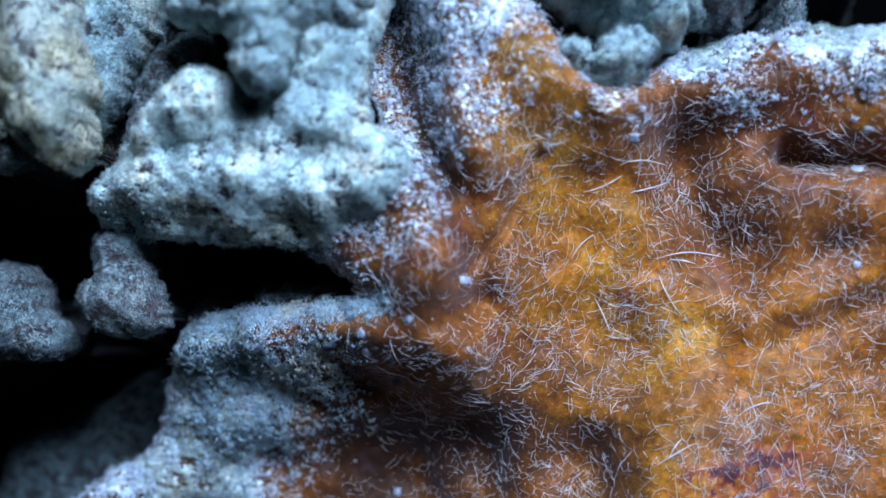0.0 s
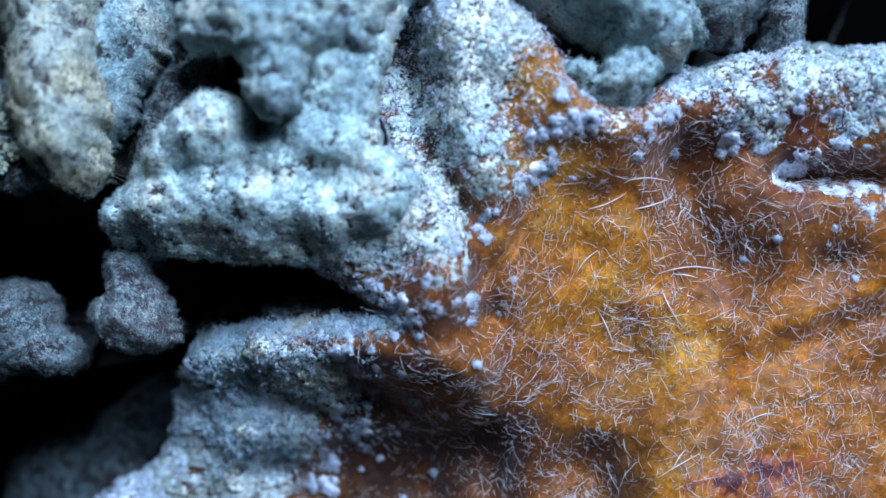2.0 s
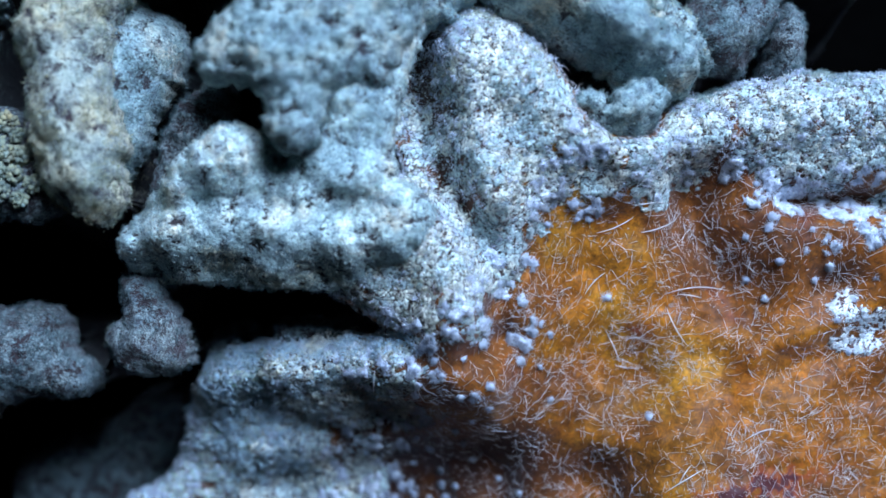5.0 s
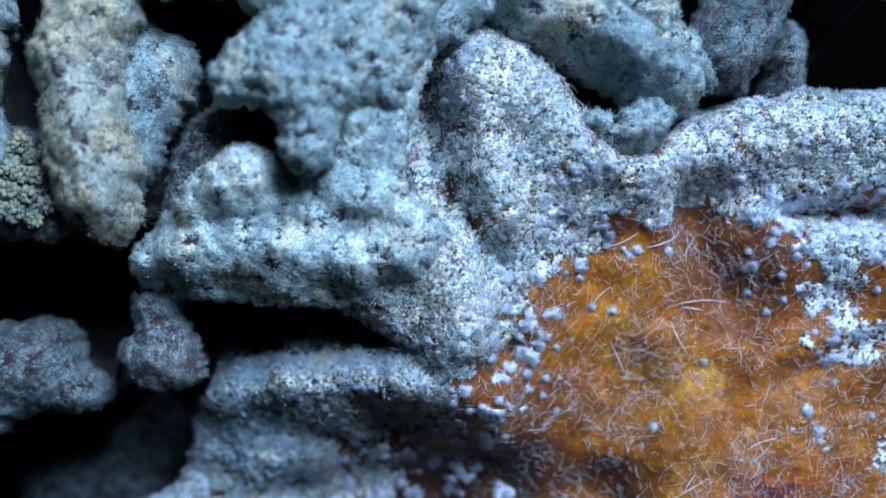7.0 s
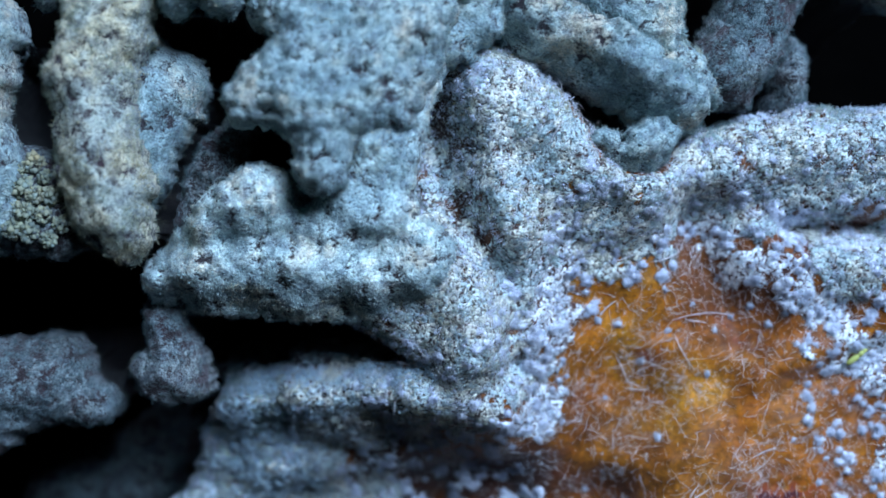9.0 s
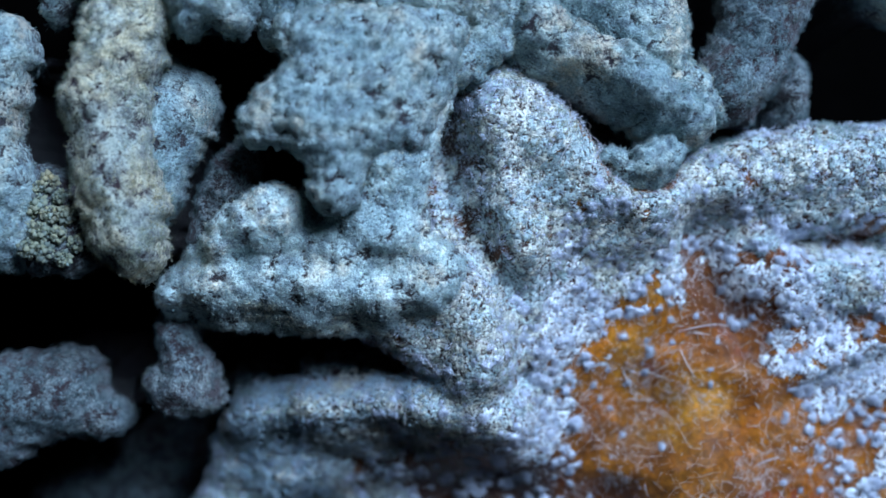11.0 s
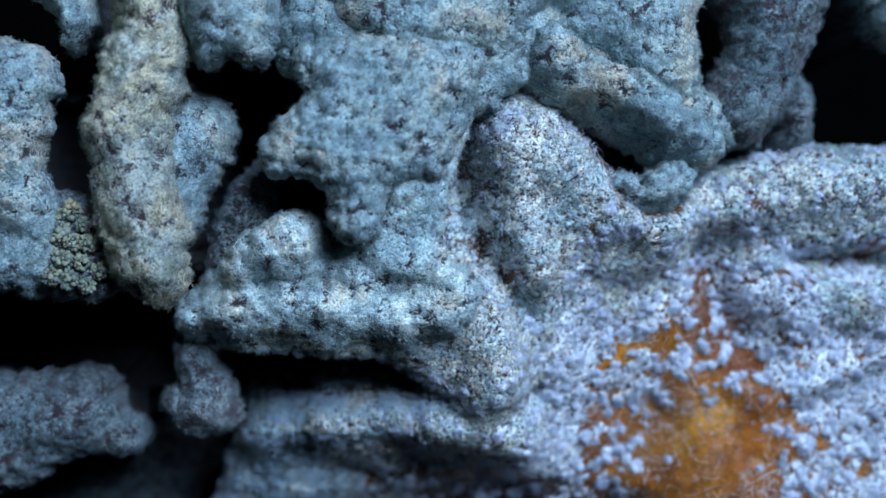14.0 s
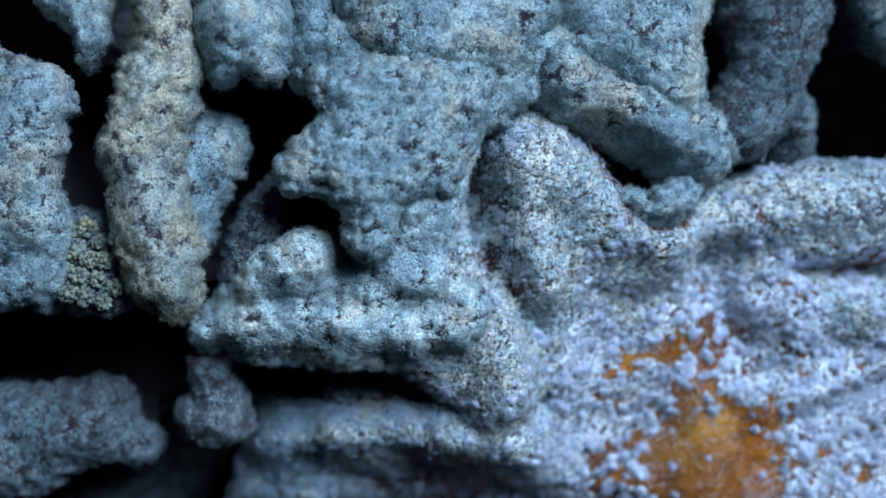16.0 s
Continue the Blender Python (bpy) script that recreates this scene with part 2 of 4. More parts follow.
class Relief:
    """A sheet z(x, y) over an outline, with rounded rims and steep sides down to the bottom."""

    def __init__(self, outline, height, rim, bottom, step, seed, ragged=0.12, knob=0.10, knob_size=0.30, steep=9.0, depth=5.5, undercut=0.45):
        self.depth, self.patchy = depth, True
        self.ring = smooth_outline(outline)
        lo, hi = self.ring.min(0) - 1.2, self.ring.max(0) + 1.2
        xs, ys = np.arange(lo[0], hi[0], step), np.arange(lo[1], hi[1], step)
        x, y = np.meshgrid(xs, ys)
        plain = inside_distance(x, y, self.ring)
        d = plain + ragged * (fbm(x, y, 0.9, seed, 4) * 1.6 + bumps(x, y, 0.35, seed + 3) - 0.5)
        top = height(x, y)
        k = np.clip(1 - d / rim, 0, 1)
        z = top - rim * (1 - np.sqrt(np.clip(1 - k * k, 0, 1))) - steep * np.clip(-d, 0, None)
        z = z + knob * bumps(x, y, knob_size, seed + 9) + 0.4 * knob * bumps(x, y, knob_size * 0.45, seed + 11) + 0.5 * knob * fbm(x, y, 0.7, seed + 13, 3)
        self.lo, self.step, self.x, self.y, self.d = lo, step, x, y, d
        self.z = np.maximum(z, bottom)
        # cover fades down the sides, so the gaps' shade lies in their colour
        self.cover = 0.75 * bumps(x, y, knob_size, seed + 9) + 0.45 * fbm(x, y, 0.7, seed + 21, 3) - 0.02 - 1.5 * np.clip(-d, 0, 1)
        self.age_shade, self.sore, self.rot = np.zeros_like(z), np.zeros_like(z), np.zeros_like(z)
        self.solid = z > bottom
        inward = np.stack(np.gradient(plain, step)[::-1], -1)
        inward /= np.linalg.norm(inward, axis=-1, keepdims=True) + 1e-6
        tuck = np.minimum(undercut * np.clip(steep * np.clip(-d, 0, None) - 0.5, 0, None), 0.9 * plain.max())
        self.px, self.py = x + tuck * inward[..., 0], y + tuck * inward[..., 1]
        gx, gy = np.gradient(self.z, step)[1], np.gradient(self.z, step)[0]
        self.normal = np.stack([-gx, -gy, np.ones_like(gx)], -1)
        self.area = np.linalg.norm(self.normal, axis=-1)
        self.normal /= self.area[..., None]

    def mesh(self, name, mat):
        r, c = self.z.shape
        i = np.arange(r * c).reshape(r, c)
        quads = np.stack([i[:-1, :-1], i[:-1, 1:], i[1:, 1:], i[1:, :-1]], -1).reshape(-1, 4)
        quads = quads[self.solid.ravel()[quads].any(1)]
        used, faces = np.unique(quads, return_inverse=True)
        verts = np.stack([self.px.ravel(), self.py.ravel(), self.z.ravel()], -1)[used]
        me = mesh_from(name, verts, faces.reshape(-1, 4), mat)
        for key, values in (("cover", self.cover), ("side_shade", np.clip(-3 * self.d, 0, 1)), ("age_shade", self.age_shade), ("sore", self.sore), ("rot", self.rot)):
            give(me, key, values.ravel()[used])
        return me

    def at(self, x, y):
        c = np.clip(((np.asarray(x) - self.lo[0]) / self.step).round().astype(int), 0, self.z.shape[1] - 1)
        r = np.clip(((np.asarray(y) - self.lo[1]) / self.step).round().astype(int), 0, self.z.shape[0] - 1)
        return r, c

    def scatter(self, count, weight):
        """Random places on the sheet, by area times weight(x, y, d): points and normals."""
        w = (self.area.clip(0, 4) * self.solid * weight(self.x, self.y, self.d)).ravel()
        w = w * (self.z.ravel() > self.z.max() - self.depth)
        if self.patchy:
            w = w * np.clip(self.cover.ravel(), 0.03, 1.2) ** 1.3
        pick = rng.choice(w.size, count, p=w / w.sum())
        p = np.stack([self.px.ravel(), self.py.ravel(), self.z.ravel()], -1)[pick]
        p[:, :2] += rng.uniform(-0.5, 0.5, (count, 2)) * self.step
        return p, self.normal.reshape(-1, 3)[pick]


def basis(n):
    a = np.where(np.abs(n[:, 2:3]) < 0.9, np.array([[0, 0, 1.0]]), np.array([[1.0, 0, 0]]))
    u = np.cross(a, n)
    u /= np.linalg.norm(u, axis=1, keepdims=True)
    return u, np.cross(n, u)


def needles(points, normals, each, length, thick, flare=1.0, sink=0.02):
    """Tufts of thin spikes: each is a three-sided pyramid that leans out from its place."""
    p, n = np.repeat(points, each, 0), np.repeat(normals, each, 0)
    u, v = basis(n)
    ang = rng.uniform(0, 2 * np.pi, (len(p), 1))
    lean = flare * np.sqrt(rng.uniform(0, 1, (len(p), 1)))
    way = n + lean * (np.cos(ang) * u + np.sin(ang) * v)
    way /= np.linalg.norm(way, axis=1, keepdims=True)
    size = length * rng.uniform(0.5, 1.3, (len(p), 1))
    base = p - sink * n + rng.normal(0, 0.35, (len(p), 1)) * length * u + rng.normal(0, 0.35, (len(p), 1)) * length * v
    a, b = basis(way)
    r = thick * rng.uniform(0.7, 1.3, (len(p), 1))
    corners = [base + r * (np.cos(t) * a + np.sin(t) * b) for t in (0, 2.094, 4.189)]
    verts = np.stack([*corners, base + size * way], 1).reshape(-1, 3)
    i = np.arange(len(p))[:, None] * 4
    faces = np.concatenate([i + [0, 1, 3], i + [1, 2, 3], i + [2, 0, 3]], 0)
    return verts, faces


def grains(points, normals, size):
    """Rounded specks of mould, eight faces each, half sunk into the surface."""
    m = len(points)
    s = size * rng.gamma(4.0, 0.25, (m, 1)).clip(0.4, 2.0)
    u, v = basis(normals)
    ang = rng.uniform(0, 6.28, (m, 1))
    u, v = np.cos(ang) * u + np.sin(ang) * v, -np.sin(ang) * u + np.cos(ang) * v
    mid = points + normals * s * 0.4
    ends = [mid + s * rng.uniform(0.7, 1.25, (m, 1)) * w for w in (u, v, -u, -v, normals, -normals)]
    verts = np.stack(ends, 1).reshape(-1, 3)
    i = np.arange(m)[:, None] * 6
    faces = np.concatenate([i + f for f in ([0, 1, 4], [1, 2, 4], [2, 3, 4], [3, 0, 4], [1, 0, 5], [2, 1, 5], [3, 2, 5], [0, 3, 5])], 0)
    return verts, faces


def joined(*pairs):
    verts, faces, n = [], [], 0
    for v, f in pairs:
        verts.append(v)
        faces.append(f + n)
        n += len(v)
    return np.concatenate(verts), np.concatenate(faces)


def powder(p, n, spikes=3):
    """Grains with a few spikes among them."""
    half = len(p) // 2
    return joined(grains(p[:half // 2], n[:half // 2], 0.017), needles(p, n, spikes, 0.12, 0.0080, 1.1))


def strands(points, normals, length, thick, rise=0.35, curl=0.5):
    """Curved hairs that lie nearly flat on a surface: three rings of three corners each."""
    u, v = basis(normals)
    m = len(points)
    ang = (9.0 * fbm(points[:, 0], points[:, 1], 2.2, 81, 3) + rng.normal(0, 1.3, m))[:, None]
    side, across = np.cos(ang) * u + np.sin(ang) * v, -np.sin(ang) * u + np.cos(ang) * v
    size = length * rng.gamma(3.0, 0.33, (m, 1)).clip(0.3, 2.6)
    bend, up = rng.normal(0, curl, (m, 1)), rise * rng.uniform(0.2, 1.2, (m, 1))
    rings = []
    for t, r in ((0, 1.0), (0.5, 1.0), (1.0, 0.25)):
        mid = points + size * (t * side + bend * t * t * across * 0.6 + up * (t - 0.75 * t * t) * normals)
        for k in (0, 2.094, 4.189):
            rings.append(mid + thick * r * (np.cos(k) * across + np.sin(k) * normals))
    verts = np.stack(rings, 1).reshape(-1, 3)
    i = np.arange(m)[:, None] * 9
    faces = np.concatenate([i + np.array([3 * s + k, 3 * s + (k + 1) % 3, 3 * s + 3 + (k + 1) % 3, 3 * s + 3 + k])
                            for s in range(2) for k in range(3)], 0)
    return verts, faces


# ---- the tray ----
side = 400.0
ground = piece("ground", mesh_from("ground", np.array([[-side, -side, -13], [side, -side, -13], [side, side, -13], [-side, side, -13]]),
                                   np.array([[0, 1, 2, 3]]), TRAY))
tagged(ground, label="black matt tray under the rotting fruit", category="tray", kind="structure")

# ---- the rotting peach: its skin, with folds and creases ----
PEACH_OUTLINE = [(-0.75, 4.61), (0.24, 5.60), (1.85, 5.53), (2.77, 4.45), (3.46, 3.61), (4.07, 2.65), (4.99, 2.16), (5.76, 2.39), (6.14, 3.20), (7.29, 3.57), (8.51, 3.80), (10.19, 3.96), (12.00, 3.84), (15.55, 3.51), (16.32, -11.31), (-10.47, -11.31), (-7.64, -6.87), (-7.13, -5.49), (-6.72, -4.58), (-6.11, -3.69), (-5.27, -3.38), (-3.73, -3.23), (-2.20, -3.08), (-0.67, -2.95), (-1.29, -2.62), (-2.20, -2.01), (-2.97, -1.52), (-3.12, -0.60), (-2.51, 0.02), (-1.29, 0.93), (-0.67, 1.39), (-1.29, 2.92)]
PEACH_HEIGHTS = [(2.21, 3.60, 2), (0.94, 3.89, 1.2), (1.40, 1.39, 1.6), (3.31, 2.28, 1.7), (4.48, 1.20, 0.9), (4.92, -0.34, 0.1), (7.37, 0.74, -0.5), (9.79, 2.81, 0.9), (7.75, 2.87, 0.6), (8.31, 0.62, 0.2), (9.93, 0.31, 0.5), (11.83, 2.91, 1.2), (9.41, -0.21, 0.6), (11.21, -0.28, 0.7), (7.17, -0.97, -0.3), (7.95, -1.87, -0.8), (10.59, -1.86, -0.4), (4.88, -4.33, -1.3), (6.77, -6.41, -0.1), (4.32, -1.55, -0.3), (8.80, -3.96, -0.5), (11.59, -5.16, -0.8), (2.56, -4.58, -1.1), (3.63, -7.11, -2.3), (-0.44, -7.76, -4.8), (1.28, -7.22, -3.6), (-2.68, -4.56, -1.4), (-5.50, -3.85, -2.3), (-3.63, -3.55, -1.3), (-1.98, -3.37, -0.5), (-4.82, -5.83, -3), (-3.13, -5.85, -3.2), (-1.59, -5.65, -2.6), (-6.93, -5.47, -3.6), (-7.26, -7.08, -4.2), (-4.24, -7.74, -5), (-2.68, -7.24, -4.6), (-1.35, -6.93, -4.2), (0.86, -1.52, 1.7), (-0.67, -0.89, 1.9), (-2.20, -0.75, 1.4), (0.25, -2.45, 1.9), (12.95, -7.28, -0.8), (8.02, -8.69, -0.2), (2.06, -9.90, -3.2), (-0.08, -10.14, -5), (-3.67, -10.34, -6), (-6.05, -10.13, -5.5), (-0.70, -3.63, 0.2), (1.36, -3.93, 0.1), (-0.77, 2.99, 0.6), (-1.00, 1.42, 1.5), (0.25, 2.81, 0.7), (0.25, 1.42, 1.4), (-0.53, 4.37, 0.6), (-0.90, -1.90, 1.6)]
# creases and crests: a line, height, width
PEACH_LINES = [
    ([(-6.51, -4.42), (-5.45, -4.10), (-3.98, -3.90), (-2.35, -3.75), (-0.72, -3.75), (1.57, -4.26)], 0.9, 0.75),
    ([(4.92, 1.75), (7.04, 2.13), (9.30, 2.70), (12.33, 3.11)], 0.5, 0.7),
    ([(1.32, -2.50), (1.82, -1.87), (2.37, -1.24), (2.84, 0.02), (3.24, 0.64)], -0.28, 0.16),
    ([(9.46, 0.80), (10.51, 0.74), (11.42, 0.80), (12.63, 0.69)], -1.4, 0.38),
    ([(6.77, 0.64), (7.08, -0.14), (7.63, -0.93)], -0.1, 0.6),
    ([(8.58, -3.36), (9.83, -2.84), (11.25, -2.15), (13.13, -1.40)], 0.4, 0.5),
    ([(9.48, -3.80), (10.75, -3.17), (11.87, -2.61), (13.78, -1.89)], -0.3, 0.5),
    ([(-0.70, 5.20), (-0.45, 3.43), (-0.10, 1.80), (0.70, 0.48), (1.41, -0.60), (1.72, -1.85), (1.80, -2.78)], -0.9, 0.50),
    ([(0.90, 4.60), (1.00, 3.20), (1.30, 1.80), (1.75, 0.60)], 0.8, 0.65),
    ([(0.52, 4.91), (1.78, 4.34), (3.04, 3.21), (4.16, 2.23), (5.29, 1.73)], 0.75, 1.2),
    ([(6.70, 1.12), (7.03, -0.05), (7.70, -1.15)], -0.55, 0.6),
    ([(-1.30, -0.20), (-0.40, -0.15), (0.30, -0.60), (0.75, -1.55), (1.00, -2.60)], 0.8, 1.0),
    ([(3.44, -3.17), (5.03, -2.53), (6.62, -1.89)], -0.15, 0.6),
    ([(3.91, -5.08), (5.66, -4.12), (7.57, -3.48)], -0.18, 0.6),
    ([(3.44, -6.35), (5.03, -5.71), (7.25, -5.23)], 0.25, 0.5),
]


def peach_height(x, y):
    z = spread(x, y, PEACH_HEIGHTS, 4.0, 0.6)
    for line, rise, width in PEACH_LINES:
        z = z + rise * np.exp(-(line_distance(x, y, line) / width) ** 2)
    lumps = np.clip(0.8 - front_time(x, y), 0, 1) * bumps(x, y, 0.34, 12)
    return z + 0.24 * fbm(x, y, 2.4, 40, 3) + 0.10 * fbm(x, y, 0.5, 44, 2) + 0.08 * lumps


# when the mould front reaches a place on the skin, in seconds
FRONT = [(11.56, 2.92, -2.5), (7.95, 1.98, -1.5), (4.89, 1.82, -0.3), (3.47, 0.88, 1.4), (1.90, -0.22, 0.2), (0.25, -1.16, -0.5), (-1.32, -2.34, 0), (-2.50, -3.28, 0), (-1.48, -5.33, 0.5), (-3.75, -7.68, 0), (12.19, -1.87, 7.5), (10.93, -2.34, 7.5), (8.73, -1.08, 6.5), (7.32, -0.46, 12), (5.59, 0.17, 8), (3.39, -0.77, 7), (4.02, -1.87, 9), (2.76, -3.44, 8), (1.82, -4.54, 8), (0.72, -5.64, 7), (-0.06, -6.93, 6), (10.30, -3.28, 8.5), (11.09, -5.01, 8), (9.68, -5.95, 12.5), (12.03, -6.58, 8), (6.53, -4.07, 18), (7.32, -5.64, 22), (5.75, -6.42, 18), (3.39, -6.58, 12.5), (1.82, -7.21, 9.5), (4.41, -4.07, 13), (4.18, -2.81, 11.5), (5.75, -1.87, 12.5), (7.32, -1.87, 12.5), (8.89, -2.03, 11), (8.11, -3.28, 17.5), (8.58, 0.33, 4), (10.46, -0.46, 4.5), (11.25, 0.64, 3), (9.99, 1.59, 0.3)]
FRONT += [(6.93, 0.02, 15), (-2.26, -0.61, -2), (-1.48, 0.02, -2.5), (-2.89, -0.61, -4), (7.32, 0.96, 6), (6.22, 1.43, 1.5), (4.65, 0.96, 5), (2.61, -1.87, 5), (1.35, -2.50, 2.5), (1.04, -4.07, 5.5), (-0.38, -5.01, 3), (1.82, 3.79, -3), (0.25, 2.21, -1.6), (-5.25, -4.38, -6), (-6.03, -6.42, -6), (10.46, 3.79, -6), (7.32, 3.31, -5), (-2.89, -4.38, -2), (2.69, 2.76, -0.6), (1.59, 4.18, -2.6), (0.41, 1.12, -2.2), (0.25, 4.57, -3.5), (1.51, 1.43, -1.6), (0.57, -0.14, -1.5), (8.11, -8.00, 24), (12.82, -8.78, 12), (-1.32, -8.78, 4), (-6.03, -8.78, -5), (4.96, -8.78, 14)]


def front_time(x, y):
    return spread(x, y, FRONT, 3.5) + 2.5 * fbm(x, y, 1.4, 71, 3)


def near(x, y, line, width):
    return np.exp(-(line_distance(x, y, line) / width) ** 2)


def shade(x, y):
    """Shade put into the colour of the bare, thinly dusted flank beside the high fold: 1 in its middle."""
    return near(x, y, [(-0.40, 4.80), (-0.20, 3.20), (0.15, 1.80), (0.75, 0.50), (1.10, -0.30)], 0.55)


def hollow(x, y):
    """Hollows with shade in their colour and thin felt: a dimple, a cleft under the pale ridge, the face below the low
    ridge.
    """
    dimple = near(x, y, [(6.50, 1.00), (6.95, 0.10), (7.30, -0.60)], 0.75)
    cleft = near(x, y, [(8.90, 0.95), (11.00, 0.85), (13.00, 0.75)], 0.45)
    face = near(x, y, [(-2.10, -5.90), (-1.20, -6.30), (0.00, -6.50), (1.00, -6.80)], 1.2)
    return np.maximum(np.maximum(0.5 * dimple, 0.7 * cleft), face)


peach = tagged(new("rotting_peach"), label="wrinkled orange peach skin with fine fuzz, half overgrown by mould", category="fruit")
PEACH = Relief(PEACH_OUTLINE, peach_height, 0.7, -12.5, 0.06, 3, ragged=0.10, knob=0.035, depth=10, undercut=0.45)
PEACH.patchy = False
(sx, sy), = [(8.56, -7.15)]
PEACH.sore = np.clip(np.exp(-((PEACH.x - sx) / 1.7) ** 2 - ((PEACH.y - sy - 0.25 * (PEACH.x - sx)) / 0.7) ** 2) * (0.6 + 2.2 * fbm(PEACH.x, PEACH.y, 0.32, 95, 4, 0.7)), 0, 1)
PEACH.age_shade = np.clip((-2.0 - front_time(PEACH.x, PEACH.y)) / 4, 0, 0.6)
# blotches of dark skin that also carry shade of slopes and a hollow
(bx, by), = [(1.89, -6.59)]
PEACH.age_shade = np.maximum(PEACH.age_shade, np.clip(0.9 * np.exp(-((PEACH.x - bx) / 3.4) ** 2 - ((PEACH.y - by) / 2.0) ** 2) + 0.5 * fbm(PEACH.x, PEACH.y, 1.0, 61, 3) - 0.1, 0, 0.75))
(bx, by), = [(4.32, -5.89)]
PEACH.age_shade = np.maximum(PEACH.age_shade, np.clip(0.95 * np.exp(-((PEACH.x - bx) / 4.0) ** 2 - ((PEACH.y - by) / 1.7) ** 2) + 0.5 * fbm(PEACH.x, PEACH.y, 0.9, 63, 4) - 0.15, 0, 0.4))
(bx, by), = [(6.68, 0.25)]
PEACH.age_shade = np.maximum(PEACH.age_shade, np.clip(1.1 * np.exp(-((PEACH.x - bx) / 1.3) ** 2 - ((PEACH.y - by) / 1.0) ** 2) + 0.6 * fbm(PEACH.x, PEACH.y, 0.6, 62, 3) - 0.1, 0, 0.45))
# rotten skin on the low face, its shade put into the colour too
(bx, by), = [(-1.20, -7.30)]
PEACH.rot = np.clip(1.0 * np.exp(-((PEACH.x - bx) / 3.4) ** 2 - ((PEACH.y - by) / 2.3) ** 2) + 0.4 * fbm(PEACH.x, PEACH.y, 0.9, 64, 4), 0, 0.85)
PEACH.rot = np.maximum(np.maximum(PEACH.rot, PEACH.age_shade), np.clip((0.6 - front_time(PEACH.x, PEACH.y)) / 3.5, 0, 0.85))
PEACH.rot = np.maximum(PEACH.rot, np.clip((9.0 - front_time(PEACH.x, PEACH.y)) / 15, 0, 0.36))
# shade of flank, dimple, cleft and low face put into the colour
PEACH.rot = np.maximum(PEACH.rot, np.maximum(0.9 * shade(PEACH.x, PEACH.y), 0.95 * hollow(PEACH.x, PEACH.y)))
PEACH.cover = np.clip((0.6 - front_time(PEACH.x, PEACH.y)) / 4.5, 0, 1) * (0.12 + 0.75 * bumps(PEACH.x, PEACH.y, 0.34, 12) + 0.5 * fbm(PEACH.x, PEACH.y, 0.8, 24, 3))
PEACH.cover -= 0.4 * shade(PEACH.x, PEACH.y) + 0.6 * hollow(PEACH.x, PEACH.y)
PEACH.cover -= 1.5 * np.clip(-PEACH.d, 0, 1) + 0.3 * (PEACH.cover < 0.02)
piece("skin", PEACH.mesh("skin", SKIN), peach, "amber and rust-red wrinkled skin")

bare = lambda x, y, d: (front_time(x, y) > -1.5) * (d > -0.3) * (1 - 0.8 * PEACH.rot) * (0.12 + np.clip(bumps(x, y, 1.3, 31) + fbm(x, y, 0.9, 35, 3), 0, 2) ** 1.5)
p, n = PEACH.scatter(21000, bare)
piece("fuzz", mesh_from("fuzz", *strands(p, n, 0.16, 0.0044, 0.7, 0.4), HAIR), peach, "short pale hairs lying on the skin", "stuff")
p, n = PEACH.scatter(5200, bare)
piece("long_fuzz", mesh_from("long_fuzz", *strands(p + 0.03 * n, n, 0.36, 0.0062, 0.6, 0.5), HAIR), peach, "longer pale hairs", "stuff")

def aged(first, last):
    def weight(x, y, d):
        t = front_time(x, y)
        return (1 - 0.6 * shade(x, y)) * (1 - 0.8 * hollow(x, y)) * (t > first) * (t < last) * np.clip((1.4 - t) / 3.5, 0, 1) * (d > -0.25) * (0.06 + bumps(x, y, 0.34, 12))
    return weight


def clumps(sheet, count, each, size, weight):
    """Fluffy star-shaped heads of mould: places and outward directions on little domes."""
    p, n = sheet.scatter(count, weight)
    r = np.repeat(size * rng.gamma(3.0, 0.33, (count, 1)).clip(0.35, 2.2), each, 0)
    p, n = np.repeat(p, each, 0), np.repeat(n, each, 0)
    way = rng.normal(0, 1, p.shape) + 0.8 * n
    way /= np.linalg.norm(way, axis=1, keepdims=True)
    at = p + way * r
    rr, cc = sheet.at(at[:, 0], at[:, 1])
    at[:, 2] = np.maximum(at[:, 2], sheet.z[rr, cc] + 0.01)
    return at, way


p, n = PEACH.scatter(11000, aged(-20, -4.2))
piece("old_mould", mesh_from("old_mould", *powder(p, n), GREY_MOULD), peach, "blue-grey powdery mould", "stuff")
p, n = PEACH.scatter(9000, aged(-4.4, -1.5))
piece("pale_mould", mesh_from("pale_mould", *powder(p, n), PALE_MOULD), peach, "pale powdery mould", "stuff")
at, way = clumps(PEACH, 2300, 16, 0.075, aged(-5, 1.4))
piece("new_mould", mesh_from("new_mould", *joined(needles(at, way, 1, 0.11, 0.009, 0.6), grains(at[::3], way[::3], 0.018)), WHITE_MOULD), peach, "white star-shaped heads of new mould", "stuff")


def on_face(x, y, d):
    """Where round heads crowd: the crest of the low ridge and the upper part of its face."""
    face = near(x, y, [(-6.20, -4.90), (-5.00, -6.60), (-3.70, -5.20), (-2.60, -4.80)], 0.95)
    crest = near(x, y, [(-5.60, -3.75), (-3.70, -3.45), (-2.00, -3.25), (-0.60, -3.20)], 0.25)
    return (d > -0.2) * np.maximum(0.5 * face, crest) * (0.05 + bumps(x, y, 0.45, 19) ** 2)


at, way = clumps(PEACH, 1500, 18, 0.10, on_face)
piece("ridge_mould", mesh_from("ridge_mould", *joined(needles(at, way, 1, 0.12, 0.010, 0.6), grains(at[::4], way[::4], 0.018)), PALE_MOULD), peach, "pale round heads of mould along the low ridge", "stuff")

